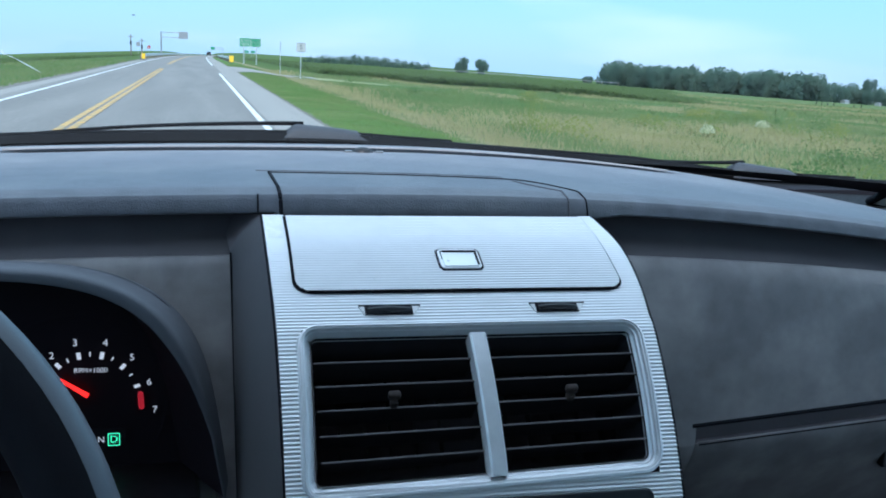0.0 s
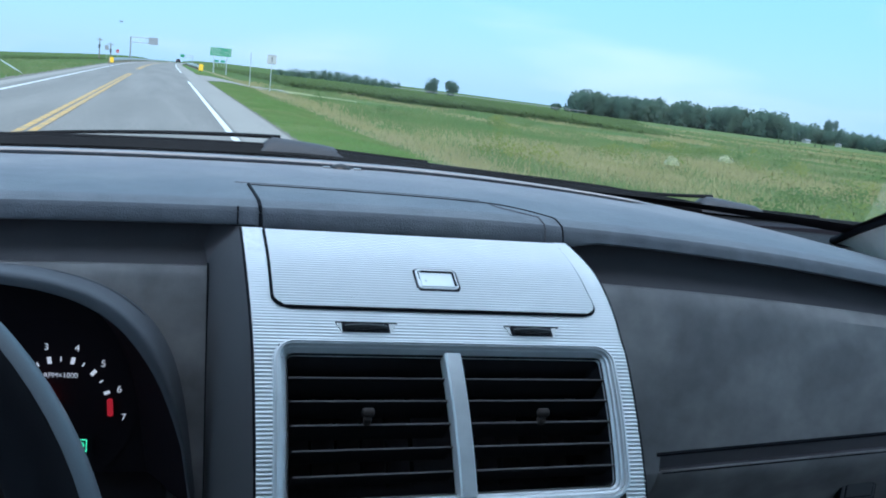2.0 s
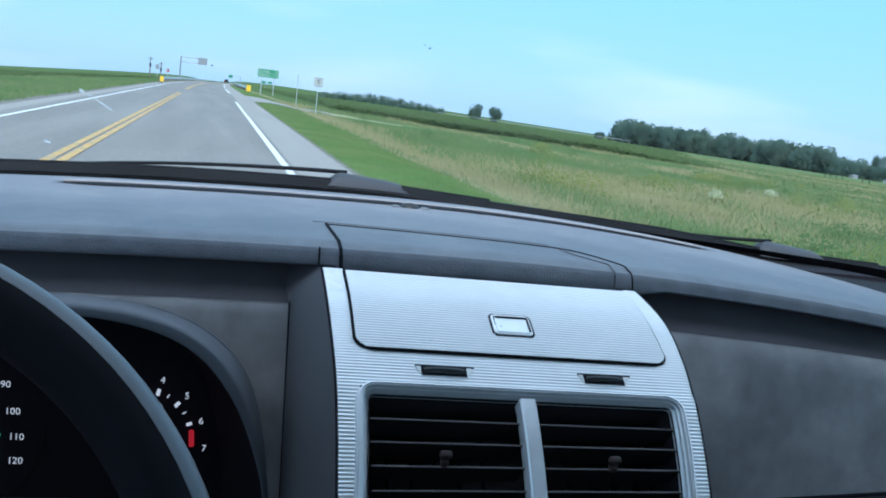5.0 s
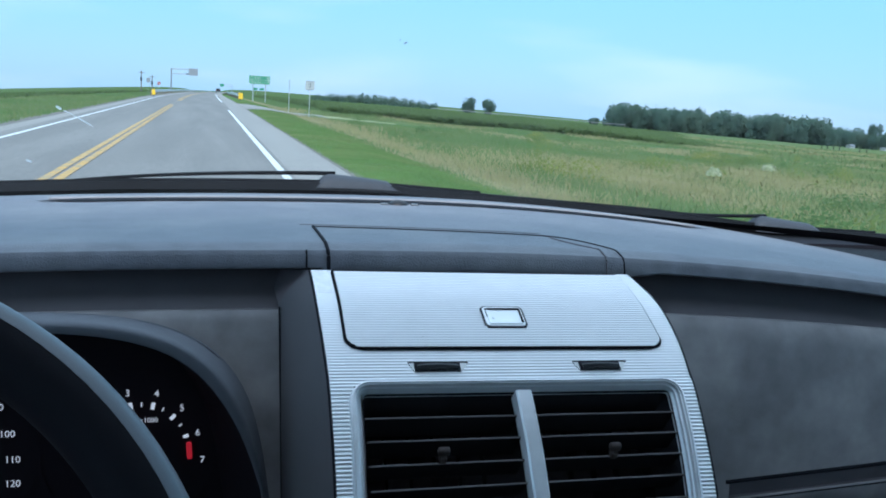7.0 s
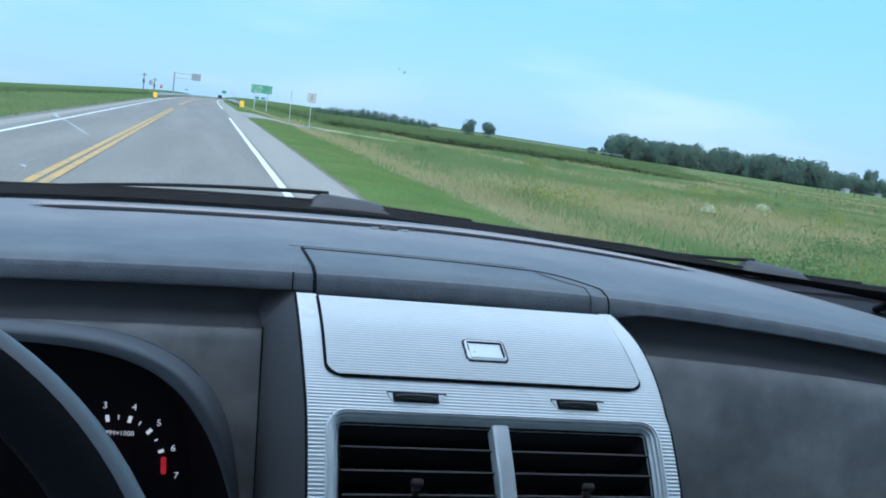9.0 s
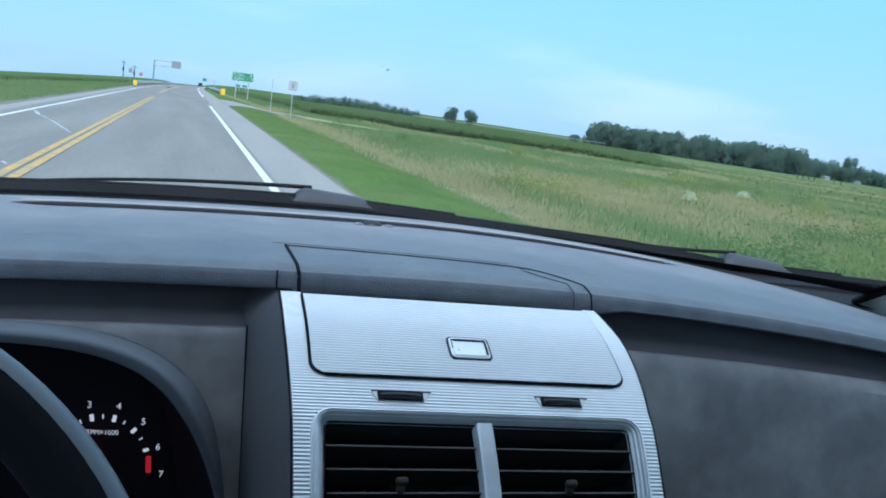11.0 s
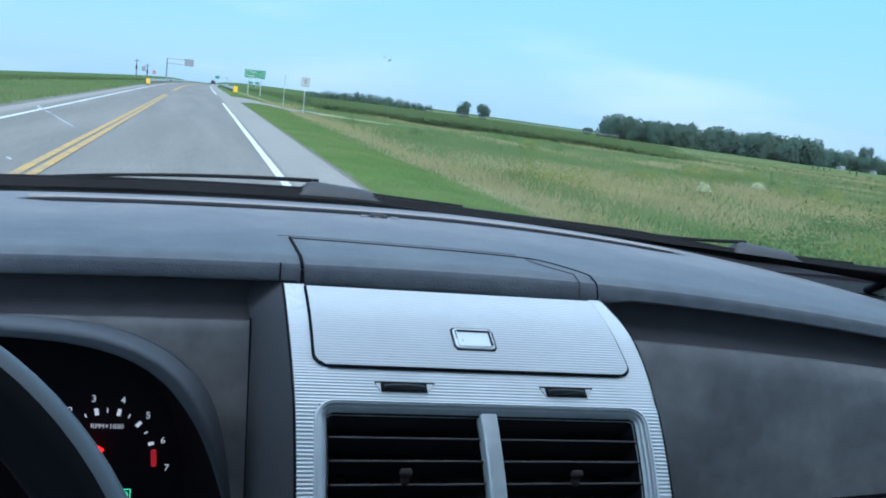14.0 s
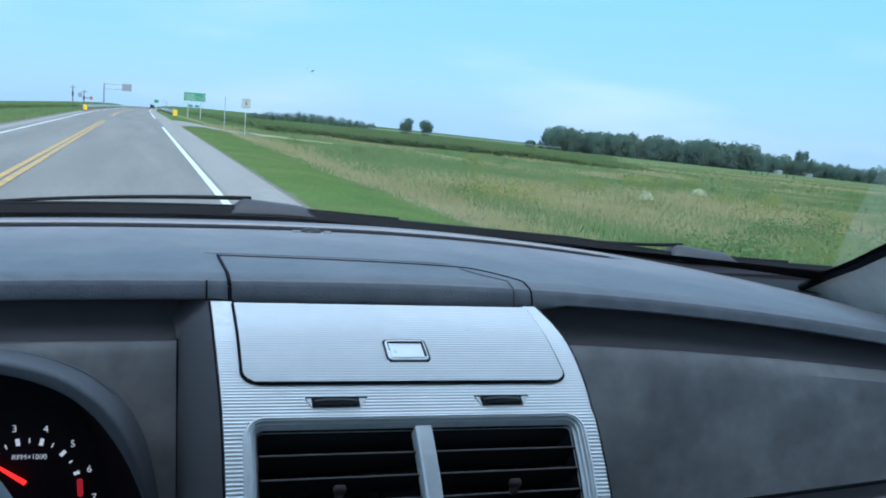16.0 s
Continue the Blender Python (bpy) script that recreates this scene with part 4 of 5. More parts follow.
# ---- the car: windscreen, wipers, shell ----
def glass_point(x, v):
    """From the cowl (v 0) up to the roof edge (v 1)."""
    yb, zb = 0.605 - 0.22 * x * x, 0.070 - 0.06 * x * x
    yt, zt = -0.20 - 0.10 * x * x, 0.50 - 0.03 * x * x
    return (x * lerp(1.0, 0.94, v), lerp(yb, yt, v), zb + (zt - zb) * max(v, 0) ** 1.22 + 0.5 * min(v, 0))


car_shell = thing("car", (0, -0.6, 0), "dark car body shell with windows and light trim", "car")
wind = car_part("windscreen", sheet(glass_point, frange(-0.70, 0.70, 32), frange(0, 1, 14)), GLASS, car_shell, "large curved clear windscreen", True)
wind.visible_shadow = False
frit = bmesh.new()
for sg in (-1, 1):
    sheet(lambda u, v: (lambda p, q: (p[0] + sg * (u - 0.0) * 0.0, p[1], p[2]))(glass_point(sg * lerp(0.685, 0.70, u), v), 0), [0.0, 1.0], frange(0, 1, 14), frit)
sheet(lambda x, v: Vector(glass_point(x, v * (0.022 + 0.11 * relu(x - 0.30)))) + Vector((0, -0.002, 0.0)), frange(-0.70, 0.70, 32), [0.0, 1.0], frit)
car_part("windscreen_border", frit, GAP, wind, "black border of the windscreen", True)

for sx, sy, sw, sh, turn, mat in ((-0.060, 0.202, 0.0012, 0.0022, 20, DARK_MARK), (-0.0655, 0.198, 0.0007, 0.0008, 0, DARK_MARK), (-0.244, 0.255, 0.0016, 0.0012, 10, DARK_MARK),
                                  (-0.400, 0.410, 0.0024, 0.0042, -35, PALE_MARK), (-0.3575, 0.3045, 0.0022, 0.0050, -20, PALE_MARK), (-0.3405, 0.329, 0.0010, 0.0170, -34, PALE_MARK), (-0.3520, 0.3120, 0.0008, 0.0040, -50, PALE_MARK)):
    u = (0.605 - 0.22 * sx * sx - sy) / (0.805 - 0.12 * sx * sx)
    g = Vector(glass_point(sx / lerp(1.0, 0.94, u), u))
    bm = bmesh.new()
    bmesh.ops.create_uvsphere(bm, u_segments=8, v_segments=6, radius=1.0, matrix=Matrix.Translation(g) @ Matrix.Rotation(radians(-28), 4, "X") @ Matrix.Rotation(radians(turn), 4, "Z") @ Matrix.Diagonal((sw, sh, 0.0004, 1)))
    car_part("insect_mark", bm, mat, wind, "small dried insect mark on the glass", True)


def unswept(u, v):
    """The strip of dusty glass beyond the reach of the wiper blade."""
    edge = 0.720 - 0.375 * v + 0.25 * relu(v - 0.3) ** 2
    return Vector(glass_point(lerp(edge, 0.698, u), v)) + Vector((0, 0.0015, 0.0020))


dust_strip = car_part("dust_strip", sheet(unswept, frange(0, 1, 5), frange(0.08, 0.92, 22)), DUST_FILM, wind, "dusty glass beyond the wiper's sweep", True)
dust_strip.visible_shadow = False


def blade_z(x):
    if x < 0:
        return 0.0775 - 0.070 * x * x
    if x < 0.42:
        return 0.0775 - 0.052 * x
    if x < 0.60:
        return 0.0557 - 0.100 * (x - 0.42)
    return 0.0377 - 0.035 * (x - 0.60)


def cowl_point(x, v):
    y, dz = ((0.600 - 0.22 * x * x, -0.012), (0.650, -0.007), (0.70, -0.006), (0.78, -0.02), (0.86, -0.10))[v]
    return (x, y, blade_z(x) + dz)


car_part("cowl", sheet(cowl_point, frange(-0.85, 0.92, 40), range(5)), RUBBER, car_shell, "black plastic cowl under the wipers", True)


def wiper(pivot, reach, tail, rise, thick, label):
    """A wiper at rest: cap, arm towards its tip, blade with spine and rubber."""
    px = pivot
    w = thing("windscreen_wiper", (px, 0.70, H0 + blade_z(px)), label, "wiper", "windscreen wipers")
    pz = blade_z(px)
    ln = 0.118
    prof = []
    for u in frange(0, 1, 20):
        x = px - 0.012 + u * ln
        hgt = 0.0235 * (1 - 0.40 * u) * (0.35 + 0.65 * math.sin(math.pi / 2 * min(1, u / 0.18))) * (1 if u < 0.85 else 0.45 + 0.55 * (1 - u) / 0.15)
        prof.append((x, hgt))
    bm = bmesh.new()
    rings = []
    for x, hgt in prof:
        zb = blade_z(x) - 0.003
        rings.append([bm.verts.new((x, 0.70 + dy, zb + dz * hgt)) for dy, dz in ((-0.020, 0.0), (-0.020, 0.65), (-0.012, 0.95), (0.0, 1.05), (0.012, 0.95), (0.020, 0.65), (0.020, 0.0))])
    for a, b in zip(rings, rings[1:]):
        for k in range(6):
            bm.faces.new((a[k], a[k + 1], b[k + 1], b[k]))
    bm.faces.new(rings[0][::-1])
    bm.faces.new(rings[-1])
    cap = car_part("pivot_cap", bm, ARM, w, "rounded dark grey arm cap", True)
    arm_pts = []
    for u in frange(0, 1, 14):
        x = lerp(px + 0.016, px - reach, u)
        arm_pts.append((x, 0.705 + 0.01 * u, blade_z(px - 0.02) + lerp(rise, 0.004, u ** 1.3) + (blade_z(x) - blade_z(px - 0.02)) * u))
    car_part("arm", tube(arm_pts, [lerp(0.0042, 0.0028, u) for u in frange(0, 1, 14)], 8, None, 0.7), RUBBER, w, "thin bent metal arm", True)
    bx = frange(px - reach - 0.30, px + tail, 30)
    blade = car_part("blade", tube([(x, 0.69, blade_z(x) - 0.001) for x in bx], thick, 6, None, 0.95), RUBBER, w, "long black rubber blade")
    car_part("spine", tube([(x, 0.692, blade_z(x) + thick * 0.8) for x in bx[4:-4]], 0.0026, 5), RUBBER, blade)
    return w


wiper(-0.068, 0.38, 0.36, 0.0205, 0.0120, "black wiper resting along the windscreen's lower edge")
wiper(0.600, 0.19, 0.31, 0.0175, 0.0085, "black wiper resting before the passenger side glass")

# roof, pillars, doors and tail, with open windows at the sides
def pillar_point(sg, u, v, w=0.20):
    a, b = Vector(glass_point(sg * 0.70, v)), Vector((sg * 0.012, -0.004, 0))
    return a + b * u + Vector((sg * (w * 0.40) * u, -w * u, -0.02 * u))


for sg in (-1, 1):
    car_part("pillar_trim", sheet(lambda u, v, sg=sg: pillar_point(sg, u, v), frange(0, 1, 5), frange(-0.06, 1, 14)), CLOTH, car_shell, "light grey windscreen pillar trim", True)
    car_part("pillar_seal", tube([Vector(glass_point(sg * 0.697, v)) + Vector((0, -0.006, 0.0)) for v in frange(-0.03, 1, 14)], 0.0052, 6), GAP, car_shell, "black rubber glass seal", True)
    car_part("door", box((0.05, 1.75, 0.81), (sg * 0.88, -0.62, -0.375), None, 0.02), PANEL, car_shell, "grey door lining")
    car_part("door_pillar", box((0.06, 0.12, 0.56), (sg * 0.80, -1.05, 0.21), Matrix.Rotation(radians(-sg * 8), 3, "Y"), 0.02), CLOTH, car_shell)
    car_part("roof_rail", box((0.09, 2.5, 0.06), (sg * 0.71, -1.45, 0.475), None, 0.02), CLOTH, car_shell)
    car_part("rear_quarter", box((0.05, 1.3, 0.9), (sg * 0.86, -2.15, -0.33), None, 0.02), CABIN_DARK, car_shell)
    car_part("footwell_side", box((0.05, 0.7, 0.55), (sg * 0.88, 0.52, -0.40), None, 0.02), CABIN_DARK, car_shell)
    # Unseen rear glass, its tint set by the light wanted on the dash.
    car_part("rear_side_window", box((0.012, 1.65, 0.50), (sg * 0.785, -1.93, 0.24), Matrix.Rotation(radians(-sg * 12), 3, "Y"), 0.004), TINT, car_shell, "unseen rear side window, lightly tinted to set cabin light")
car_part("rear_window", box((1.50, 0.012, 0.56), (0, -2.76, 0.24), Matrix.Rotation(radians(-6), 3, "X"), 0.004), TINT, car_shell, "unseen rear window, lightly tinted to set cabin light")
# Unseen lining, kept pale to throw light back on the dash.
car_part("roof_lining", box((1.40, 2.55, 0.03), (0, -1.48, 0.505), None, 0.012), LINER, car_shell, "pale cloth roof lining")
car_part("tailgate", box((1.70, 0.05, 0.85), (0, -2.80, -0.35), None, 0.02), CABIN_DARK, car_shell)
car_part("floor_pan", box((1.74, 3.6, 0.04), (0, -1.02, -0.80), None, 0.01), CABIN_DARK, car_shell)
def bonnet_point(x, y):
    return (x, y, -0.045 - 0.085 * ((y - 0.80) / 1.0) ** 2 - 0.05 * (x / 0.85) ** 4)


car_part("bonnet", sheet(bonnet_point, frange(-0.84, 0.84, 16), frange(0.80, 1.80, 12)), CAR_DARK, car_shell, "dark painted bonnet", True)
car_part("grille", box((1.60, 0.06, 0.42), (0, 1.80, -0.42), None, 0.02), BLACK, car_shell)
for sg in (-1, 1):
    wing = sheet(lambda y, z: (sg * (0.87 + 0.03 * math.sin(math.pi * min(max((z + 0.62) / 0.55, 0), 1))), y, z), frange(0.78, 1.82, 24), frange(-0.70, -0.085, 12))
    bmesh.ops.delete(wing, geom=[f for f in wing.faces if math.hypot(f.calc_center_median().y - 0.95, f.calc_center_median().z + 0.91) < 0.46], context="FACES")
    car_part("wing", wing, CAR_DARK, car_shell, "dark painted front wing", True)
for wx in (-0.76, 0.76):
    for wy in (0.95, -1.85):
        bm = bmesh.new()
        bmesh.ops.create_cone(bm, cap_ends=True, segments=32, radius1=0.37, radius2=0.37, depth=0.22, matrix=Matrix.Translation((wx, wy, 0.37 - H0)) @ Matrix.Rotation(radians(90), 4, "Y"))
        car_part("wheel", bm, RUBBER, car_shell, "black road tyre")
for wy in (0.95, -1.85):
    car_part("axle", tube([(-0.76, wy, 0.37 - H0), (0.76, wy, 0.37 - H0)], 0.06, 8), BLACK, car_shell)
car_part("frame", box((0.7, 3.6, 0.14), (0, -0.6, -0.86), None, 0.02), BLACK, car_shell)
car_part("firewall", box((1.70, 0.04, 0.86), (0, 0.62, -0.40)), GAP, car_shell)

mirror = thing("rear_view_mirror", (0.045, -0.17, H0 + 0.40), "black rear view mirror hanging from the windscreen", "mirror")
mt = Matrix.Rotation(radians(8), 3, "Z") @ Matrix.Rotation(radians(-12), 3, "X")
car_part("housing", box((0.235, 0.030, 0.072), (0.040, -0.150, 0.374), mt, 0.014, 4), BLACK, mirror, "rounded black housing", True)
MIRROR = material("mirror_glass", (0.85, 0.87, 0.88), 0.03, metal=1.0, vary=0.01)
car_part("mirror_glass", box((0.215, 0.002, 0.056), Vector((0.040, -0.150, 0.374)) + mt @ Vector((0, -0.0155, 0)), mt, 0.0008), MIRROR, mirror)
car_part("stalk", tube([(0.03, -0.135, 0.39), (0.015, -0.105, 0.45), (0.01, -0.10, 0.435)], 0.010, 8), BLACK, mirror)


# ---- outside: ground and road ----
def road_z(y):
    u = relu(y - 90)
    return -0.0060 * u * u / (u + 60)


def bend(y):
    """The road's gentle right-hand curve far ahead."""
    u = relu(y - 90)
    return 4.6e-5 * u * u if u < 400 else 4.6e-5 * (160000 + 800 * (u - 400))


def ground_z(x, y):
    r = relu(x - 3.2)
    l = relu(-x - 6.2)
    right = -0.036 * relu(x - 9) - 0.75 * (r / (r + 2.5)) * min(1, r / 3)
    left = -0.078 * relu(-x - 13) - 0.45 * (l / (l + 2.5))
    bumps = 0.10 * noise.noise((x * 0.11, y * 0.11, 3.0)) * min(1, (r + l) / 4)
    return road_z(y) * (1 if abs(x) < 60 else 60 / abs(x)) + right + left + bumps - 0.06


def spread(near, far, n, power):
    return [near + (far - near) * (i / n) ** power for i in range(n + 1)]


gx = sorted(set([-v for v in spread(6.2, 3500, 46, 3.2)] + [-5.8, -5.0, -2, 0, 2, 2.9] + spread(3.2, 3500, 60, 3.2)))
gy = [-400, -150, -60, -25, -8] + spread(0, 4800, 90, 2.6)
ground = tagged(mesh_ob("ground", sheet(lambda x, y: (x, y, ground_z(x, y)), gx, gy), GRASS, True), "rough green and straw-coloured roadside grassland falling away from the road", "ground", kind="structure")

ROAD_L, ROAD_R = -5.35, 1.32
ry = [-120, -40, -10] + frange(0, 900, 90) + [1400, 2200, 3200]


def crown(x, y):
    return (x + bend(y), y, road_z(y) - 0.012 * abs(x + 2.0) * 0.6)


road = tagged(mesh_ob("road", sheet(crown, [ROAD_L, -4, -2.4, 0, ROAD_R], ry), ASPHALT), "grey worn two-lane asphalt road running straight over a rise", "road", kind="structure")
shoulder_right = tagged(mesh_ob("shoulder_right", sheet(lambda x, y: (x + bend(y), y, road_z(y) - 0.028 - 0.02 * (x - ROAD_R)), [ROAD_R, 2.45], ry), SHOULDER), "pale paved shoulder beside the road", "shoulder", kind="structure")
shoulder_left = tagged(mesh_ob("shoulder_left", sheet(lambda x, y: (x + bend(y), y, road_z(y) - 0.034 + 0.02 * (x - ROAD_L)), [-5.95, ROAD_L], ry), SHOULDER), "narrow pale paved shoulder", "shoulder", kind="structure")

# side road that meets the highway
def side_edge(x, far):
    """The near and far edges of the side road, flaring at its mouth."""
    flare = 9.0 * math.exp(-relu(x - 2.4) / 3.5)
    return 82.5 + flare * 0.7 if far else 77.0 - flare


side_xs = [2.44, 3, 3.6, 4.4, 5.4, 6.6, 8, 9.2]
side_road = tagged(mesh_ob("side_road", sheet(lambda x, v: (x, lerp(side_edge(x, 0), side_edge(x, 1), v), ground_z(x, lerp(side_edge(x, 0), side_edge(x, 1), v)) + 0.03), side_xs, frange(0, 1, 4)), SHOULDER), "pale side road joining the highway", "road", kind="structure")


def track_y(x, v):
    half = 0.7 + 2.1 * math.exp(-(x - 9.0) / 4.0)
    return 79.75 + (v * 2 - 1) * half + 0.5 * noise.noise((x * 0.15, 2.0, 0.3))


field_track = tagged(mesh_ob("field_track", sheet(lambda x, v: (x, track_y(x, v), ground_z(x, track_y(x, v)) + 0.035), [9.1, 10, 11, 12, 13.4, 15], frange(0, 1, 3)), TRACK), "narrow pale overgrown track leading on into the fields", "road", kind="structure")

# lane markings
def marking(name, x, width, ranges, mat, label):
    bm = bmesh.new()
    for a, b in ranges:
        n = max(2, int((b - a) / 10))
        sheet(lambda u, y: (u + bend(y), y, road_z(y) - 0.012 * abs(u + 2.0) * 0.6 + 0.008), [x - width / 2, x + width / 2], frange(a, b, n), bm)
    return tagged(mesh_ob(name, bm, mat), label, "road marking", kind="structure")


marking("edge_line_right", 1.16, 0.14, [(-30, 61.5), (90, 1100)], PAINT_WHITE, "white painted edge line, broken at the side road")
marking("edge_line_left", -4.86, 0.13, [(-30, 1100)], PAINT_WHITE, "white painted edge line of the opposite lane")
marking("centre_line_a", -2.485, 0.135, [(-30, 70), (86, 1100)], PAINT_YELLOW, "worn yellow centre line, broken at the junction")
marking("centre_line_b", -2.285, 0.135, [(-30, 68), (86, 1100)], PAINT_YELLOW, "worn yellow centre line, broken at the junction")


# ---- outside: plants ----
def leaves_mesh(name, quads, mat, normals=None):
    """One mesh of many small four-cornered leaves; normals, one a leaf, shade it as part of its clump."""
    q = np.array(quads, float).reshape(-1, 4, 3)
    if normals is not None:
        lean = np.array(normals, float).reshape(-1, 3)
        below = np.einsum("ij,ij->i", np.cross(q[:, 1] - q[:, 0], q[:, 3] - q[:, 0]), lean) < 0
        q[below] = q[below][:, ::-1]
        back = np.cross(q[:, 1] - q[:, 0], q[:, 3] - q[:, 0])[:, 1] > 0
        mid = q.mean(axis=1, keepdims=True)
        turned = (q - mid) * np.array([1.0, -1.0, 1.0]) + mid
        q[back] = turned[back][:, ::-1]
    verts = q.reshape(-1, 3)
    n = len(q)
    me = bpy.data.meshes.new(name)
    me.from_pydata(verts.tolist(), [], np.arange(n * 4).reshape(n, 4).tolist())
    me.materials.append(mat)
    if normals is not None:
        me.shade_smooth()
        me.normals_split_custom_set_from_vertices(np.repeat(np.array(normals, float).reshape(-1, 3), 4, axis=0).tolist())
    return new(name, me)


rng = random.Random(7)
nrng = np.random.default_rng(7)


def patchy(x, y, sx, sy, seed):
    return noise.noise((x * sx, y * sy, seed))


def grass_stand(name, spots, mat, label):
    """Leaning blades at spots (x, y, height, width), lit like the turf that they stand in."""
    sp = np.array(spots)
    n = len(sp)
    z = np.array([ground_z(a, b) for a, b in sp[:, :2]]) - 0.02
    h, w = sp[:, 2] * nrng.uniform(0.6, 1.25, n), sp[:, 3]
    a, b = nrng.uniform(0, 2 * math.pi, (2, n))
    lean = h * nrng.uniform(0.15, 0.9, n)
    root = np.stack([sp[:, 0], sp[:, 1], z], 1)
    side = np.stack([np.cos(b) * w, np.sin(b) * w, np.zeros(n)], 1)
    tip = root + np.stack([np.cos(a) * lean, np.sin(a) * lean, h], 1)
    quads = np.stack([root - side, root + side, tip + side * 0.3, tip - side * 0.3], 1)
    up = np.stack([np.cos(a) * 0.2, np.sin(a) * 0.2 - 0.25, np.ones(n)], 1)
    return tagged(leaves_mesh(name, quads, mat, up / np.linalg.norm(up, axis=1)[:, None]), label, "grass", kind="stuff")


def on_side_road(x, y):
    flare = math.exp(-relu(x - 2.4) / 5)
    return 75.5 - 9 * flare < y < 84 + 6 * flare


def mown_edge(y):
    return 5.4 + 0.8 * patchy(2.0, y, 1.0, 0.12, 0.7)


strip_spots, rough_spots, straw_spots = [], [], []
for _ in range(50000):
    y = 9 + 95 * rng.random() ** 1.7
    x = rng.uniform(2.55, mown_edge(y) + 0.3)
    if not on_side_road(x, y):
        strip_spots.append((x, y, 0.055, 0.006 * (1 + y / 14)))
for _ in range(175000):
    y = 8 + 88 * rng.random() ** 1.5
    x = mown_edge(y) + (2 + 1.12 * y) * rng.random()
    if on_side_road(x, y):
        continue
    p = patchy(x, y, 0.13, 0.09, 9.0)
    tall = (0.17 + 0.36 * relu(p + 0.15)) * min(1.0, 0.35 + (x - mown_edge(y)) / 4)
    dry = math.exp(-((x - 6.9 - 0.9 * patchy(1.0, y, 1.0, 0.15, 4.0)) / 1.3) ** 2) + 3.2 * relu(patchy(x, y, 0.11, 0.045, 21.0))
    (straw_spots if rng.random() < dry else rough_spots).append((x, y, tall, 0.0065 * (1 + y / 13)))
for _ in range(40000):
    y = 90 + 130 * rng.random() ** 1.3
    x = 12 + 0.44 * y + (10 + 0.75 * y) * rng.random()
    (straw_spots if patchy(x, y, 0.03, 0.05, 13.0) > 0.12 else rough_spots).append((x, y, 0.42, 0.04 * (1 + y / 90)))
grass_stand("mown_grass", strip_spots, MOWN, "short bright green mown grass beside the shoulder")
grass_stand("roadside_grass", rough_spots, BLADES, "tall rough green grass of the roadside meadow")
grass_stand("dry_grass", straw_spots, STRAW, "pale straw-coloured dry grass in the meadow")
grass_stand("verge_grass", [(-6.4 - 0.55 * d * rng.random(), d, 0.22, 0.010 * (1 + d / 16)) for d in (14 + 90 * rng.random() ** 1.5 for _ in range(26000))], BLADES, "rough green grass beyond the opposite shoulder")

quads, norms = [], []
for _ in range(210):
    y = 12 + 62 * rng.random() ** 1.3
    x = mown_edge(y) + 2.5 + (1.0 * y) * rng.random()
    if on_side_road(x, y) or patchy(x, y, 0.13, 0.09, 9.0) < -0.05:
        continue
    big = 1.5 if rng.random() < 0.2 else 1.0
    tall, wide, zf = rng.uniform(0.55, 0.95) * big ** 0.6, rng.uniform(0.4, 1.0) * big, ground_z(x, y)
    for _k in range(int(260 * big * big)):
        d = Vector((rng.gauss(0, 0.45), rng.gauss(0, 0.45), rng.random()))
        c = Vector((x + d.x * wide, y + d.y * wide, zf + tall * d.z * (1 - 0.5 * min(1, math.hypot(d.x, d.y)))))
        u = Vector((rng.uniform(-1, 1), rng.uniform(-1, 1), rng.uniform(-0.4, 0.8))).normalized() * rng.uniform(0.025, 0.062)
        v = u.orthogonal().normalized() * u.length * 0.5
        quads.append((c - u, c - v, c + u, c + v))
        norms.append(Vector((d.x * 0.6, d.y * 0.6 - 0.2, 0.9)).normalized())
tagged(leaves_mesh("weeds", quads, WEED, norms), "scattered bushy green weeds among the rough grass", "weeds", kind="stuff")


def flower_clump(x, y, wide, tall):
    """A rounded flowering bush: cream heads packed over its top, a few leaves between them."""
    q, nn = [], []
    for _ in range(420):
        a, e = rng.uniform(0, 6.28), math.asin(rng.uniform(0.05, 1.0))
        d = Vector((math.cos(a) * math.cos(e), math.sin(a) * math.cos(e), math.sin(e)))
        c = Vector((x, y, ground_z(x, y) + 0.25)) + Vector((d.x * wide, d.y * wide, d.z * tall)) * rng.uniform(0.75, 1.05)
        u = d.orthogonal().normalized() * rng.uniform(0.02, 0.045)
        v = d.cross(u).normalized() * u.length
        q.append((c - u, c - v, c + u, c + v))
        nn.append((d * 0.6 + Vector((0, -0.3, 0.6))).normalized())
    tagged(leaves_mesh("flowering_bush", q, FLOWER, nn), "rounded cream-white flowering bush in the meadow", "bush")


for at in ((18.2, 33.0, 0.28, 0.32), (26.0, 42.0, 0.38, 0.34)):
    flower_clump(*at)


def crop_block(name, count, place, h, label):
    q, nn = [], []
    for _ in range(count):
        x, y, low = place()
        z = ground_z(x, y) - 0.05
        hh = h * low * rng.uniform(0.85, 1.12)
        s = 0.07 + 0.0007 * math.hypot(x, y)
        for _k in range(5):
            a, b = rng.uniform(0, 6.28), rng.uniform(0.4, 1.0)
            c = Vector((x + rng.uniform(-s, s) * 1.6, y + rng.uniform(-s, s) * 1.6, z + hh * b))
            u = Vector((math.cos(a), math.sin(a), rng.uniform(-0.3, 0.5))) * s
            v = Vector((-math.sin(a) * 0.5, math.cos(a) * 0.5, 0.7)) * s * 0.8
            q.append((c - u - v, c + u - v * 0.6, c + u * 0.5 + v, c - u * 0.6 + v))
            nn.append((0.3 * math.cos(a), 0.3 * math.sin(a) - 0.35, 0.85))
    return tagged(leaves_mesh(name, q, CROP, nn), label, "crop", kind="stuff")


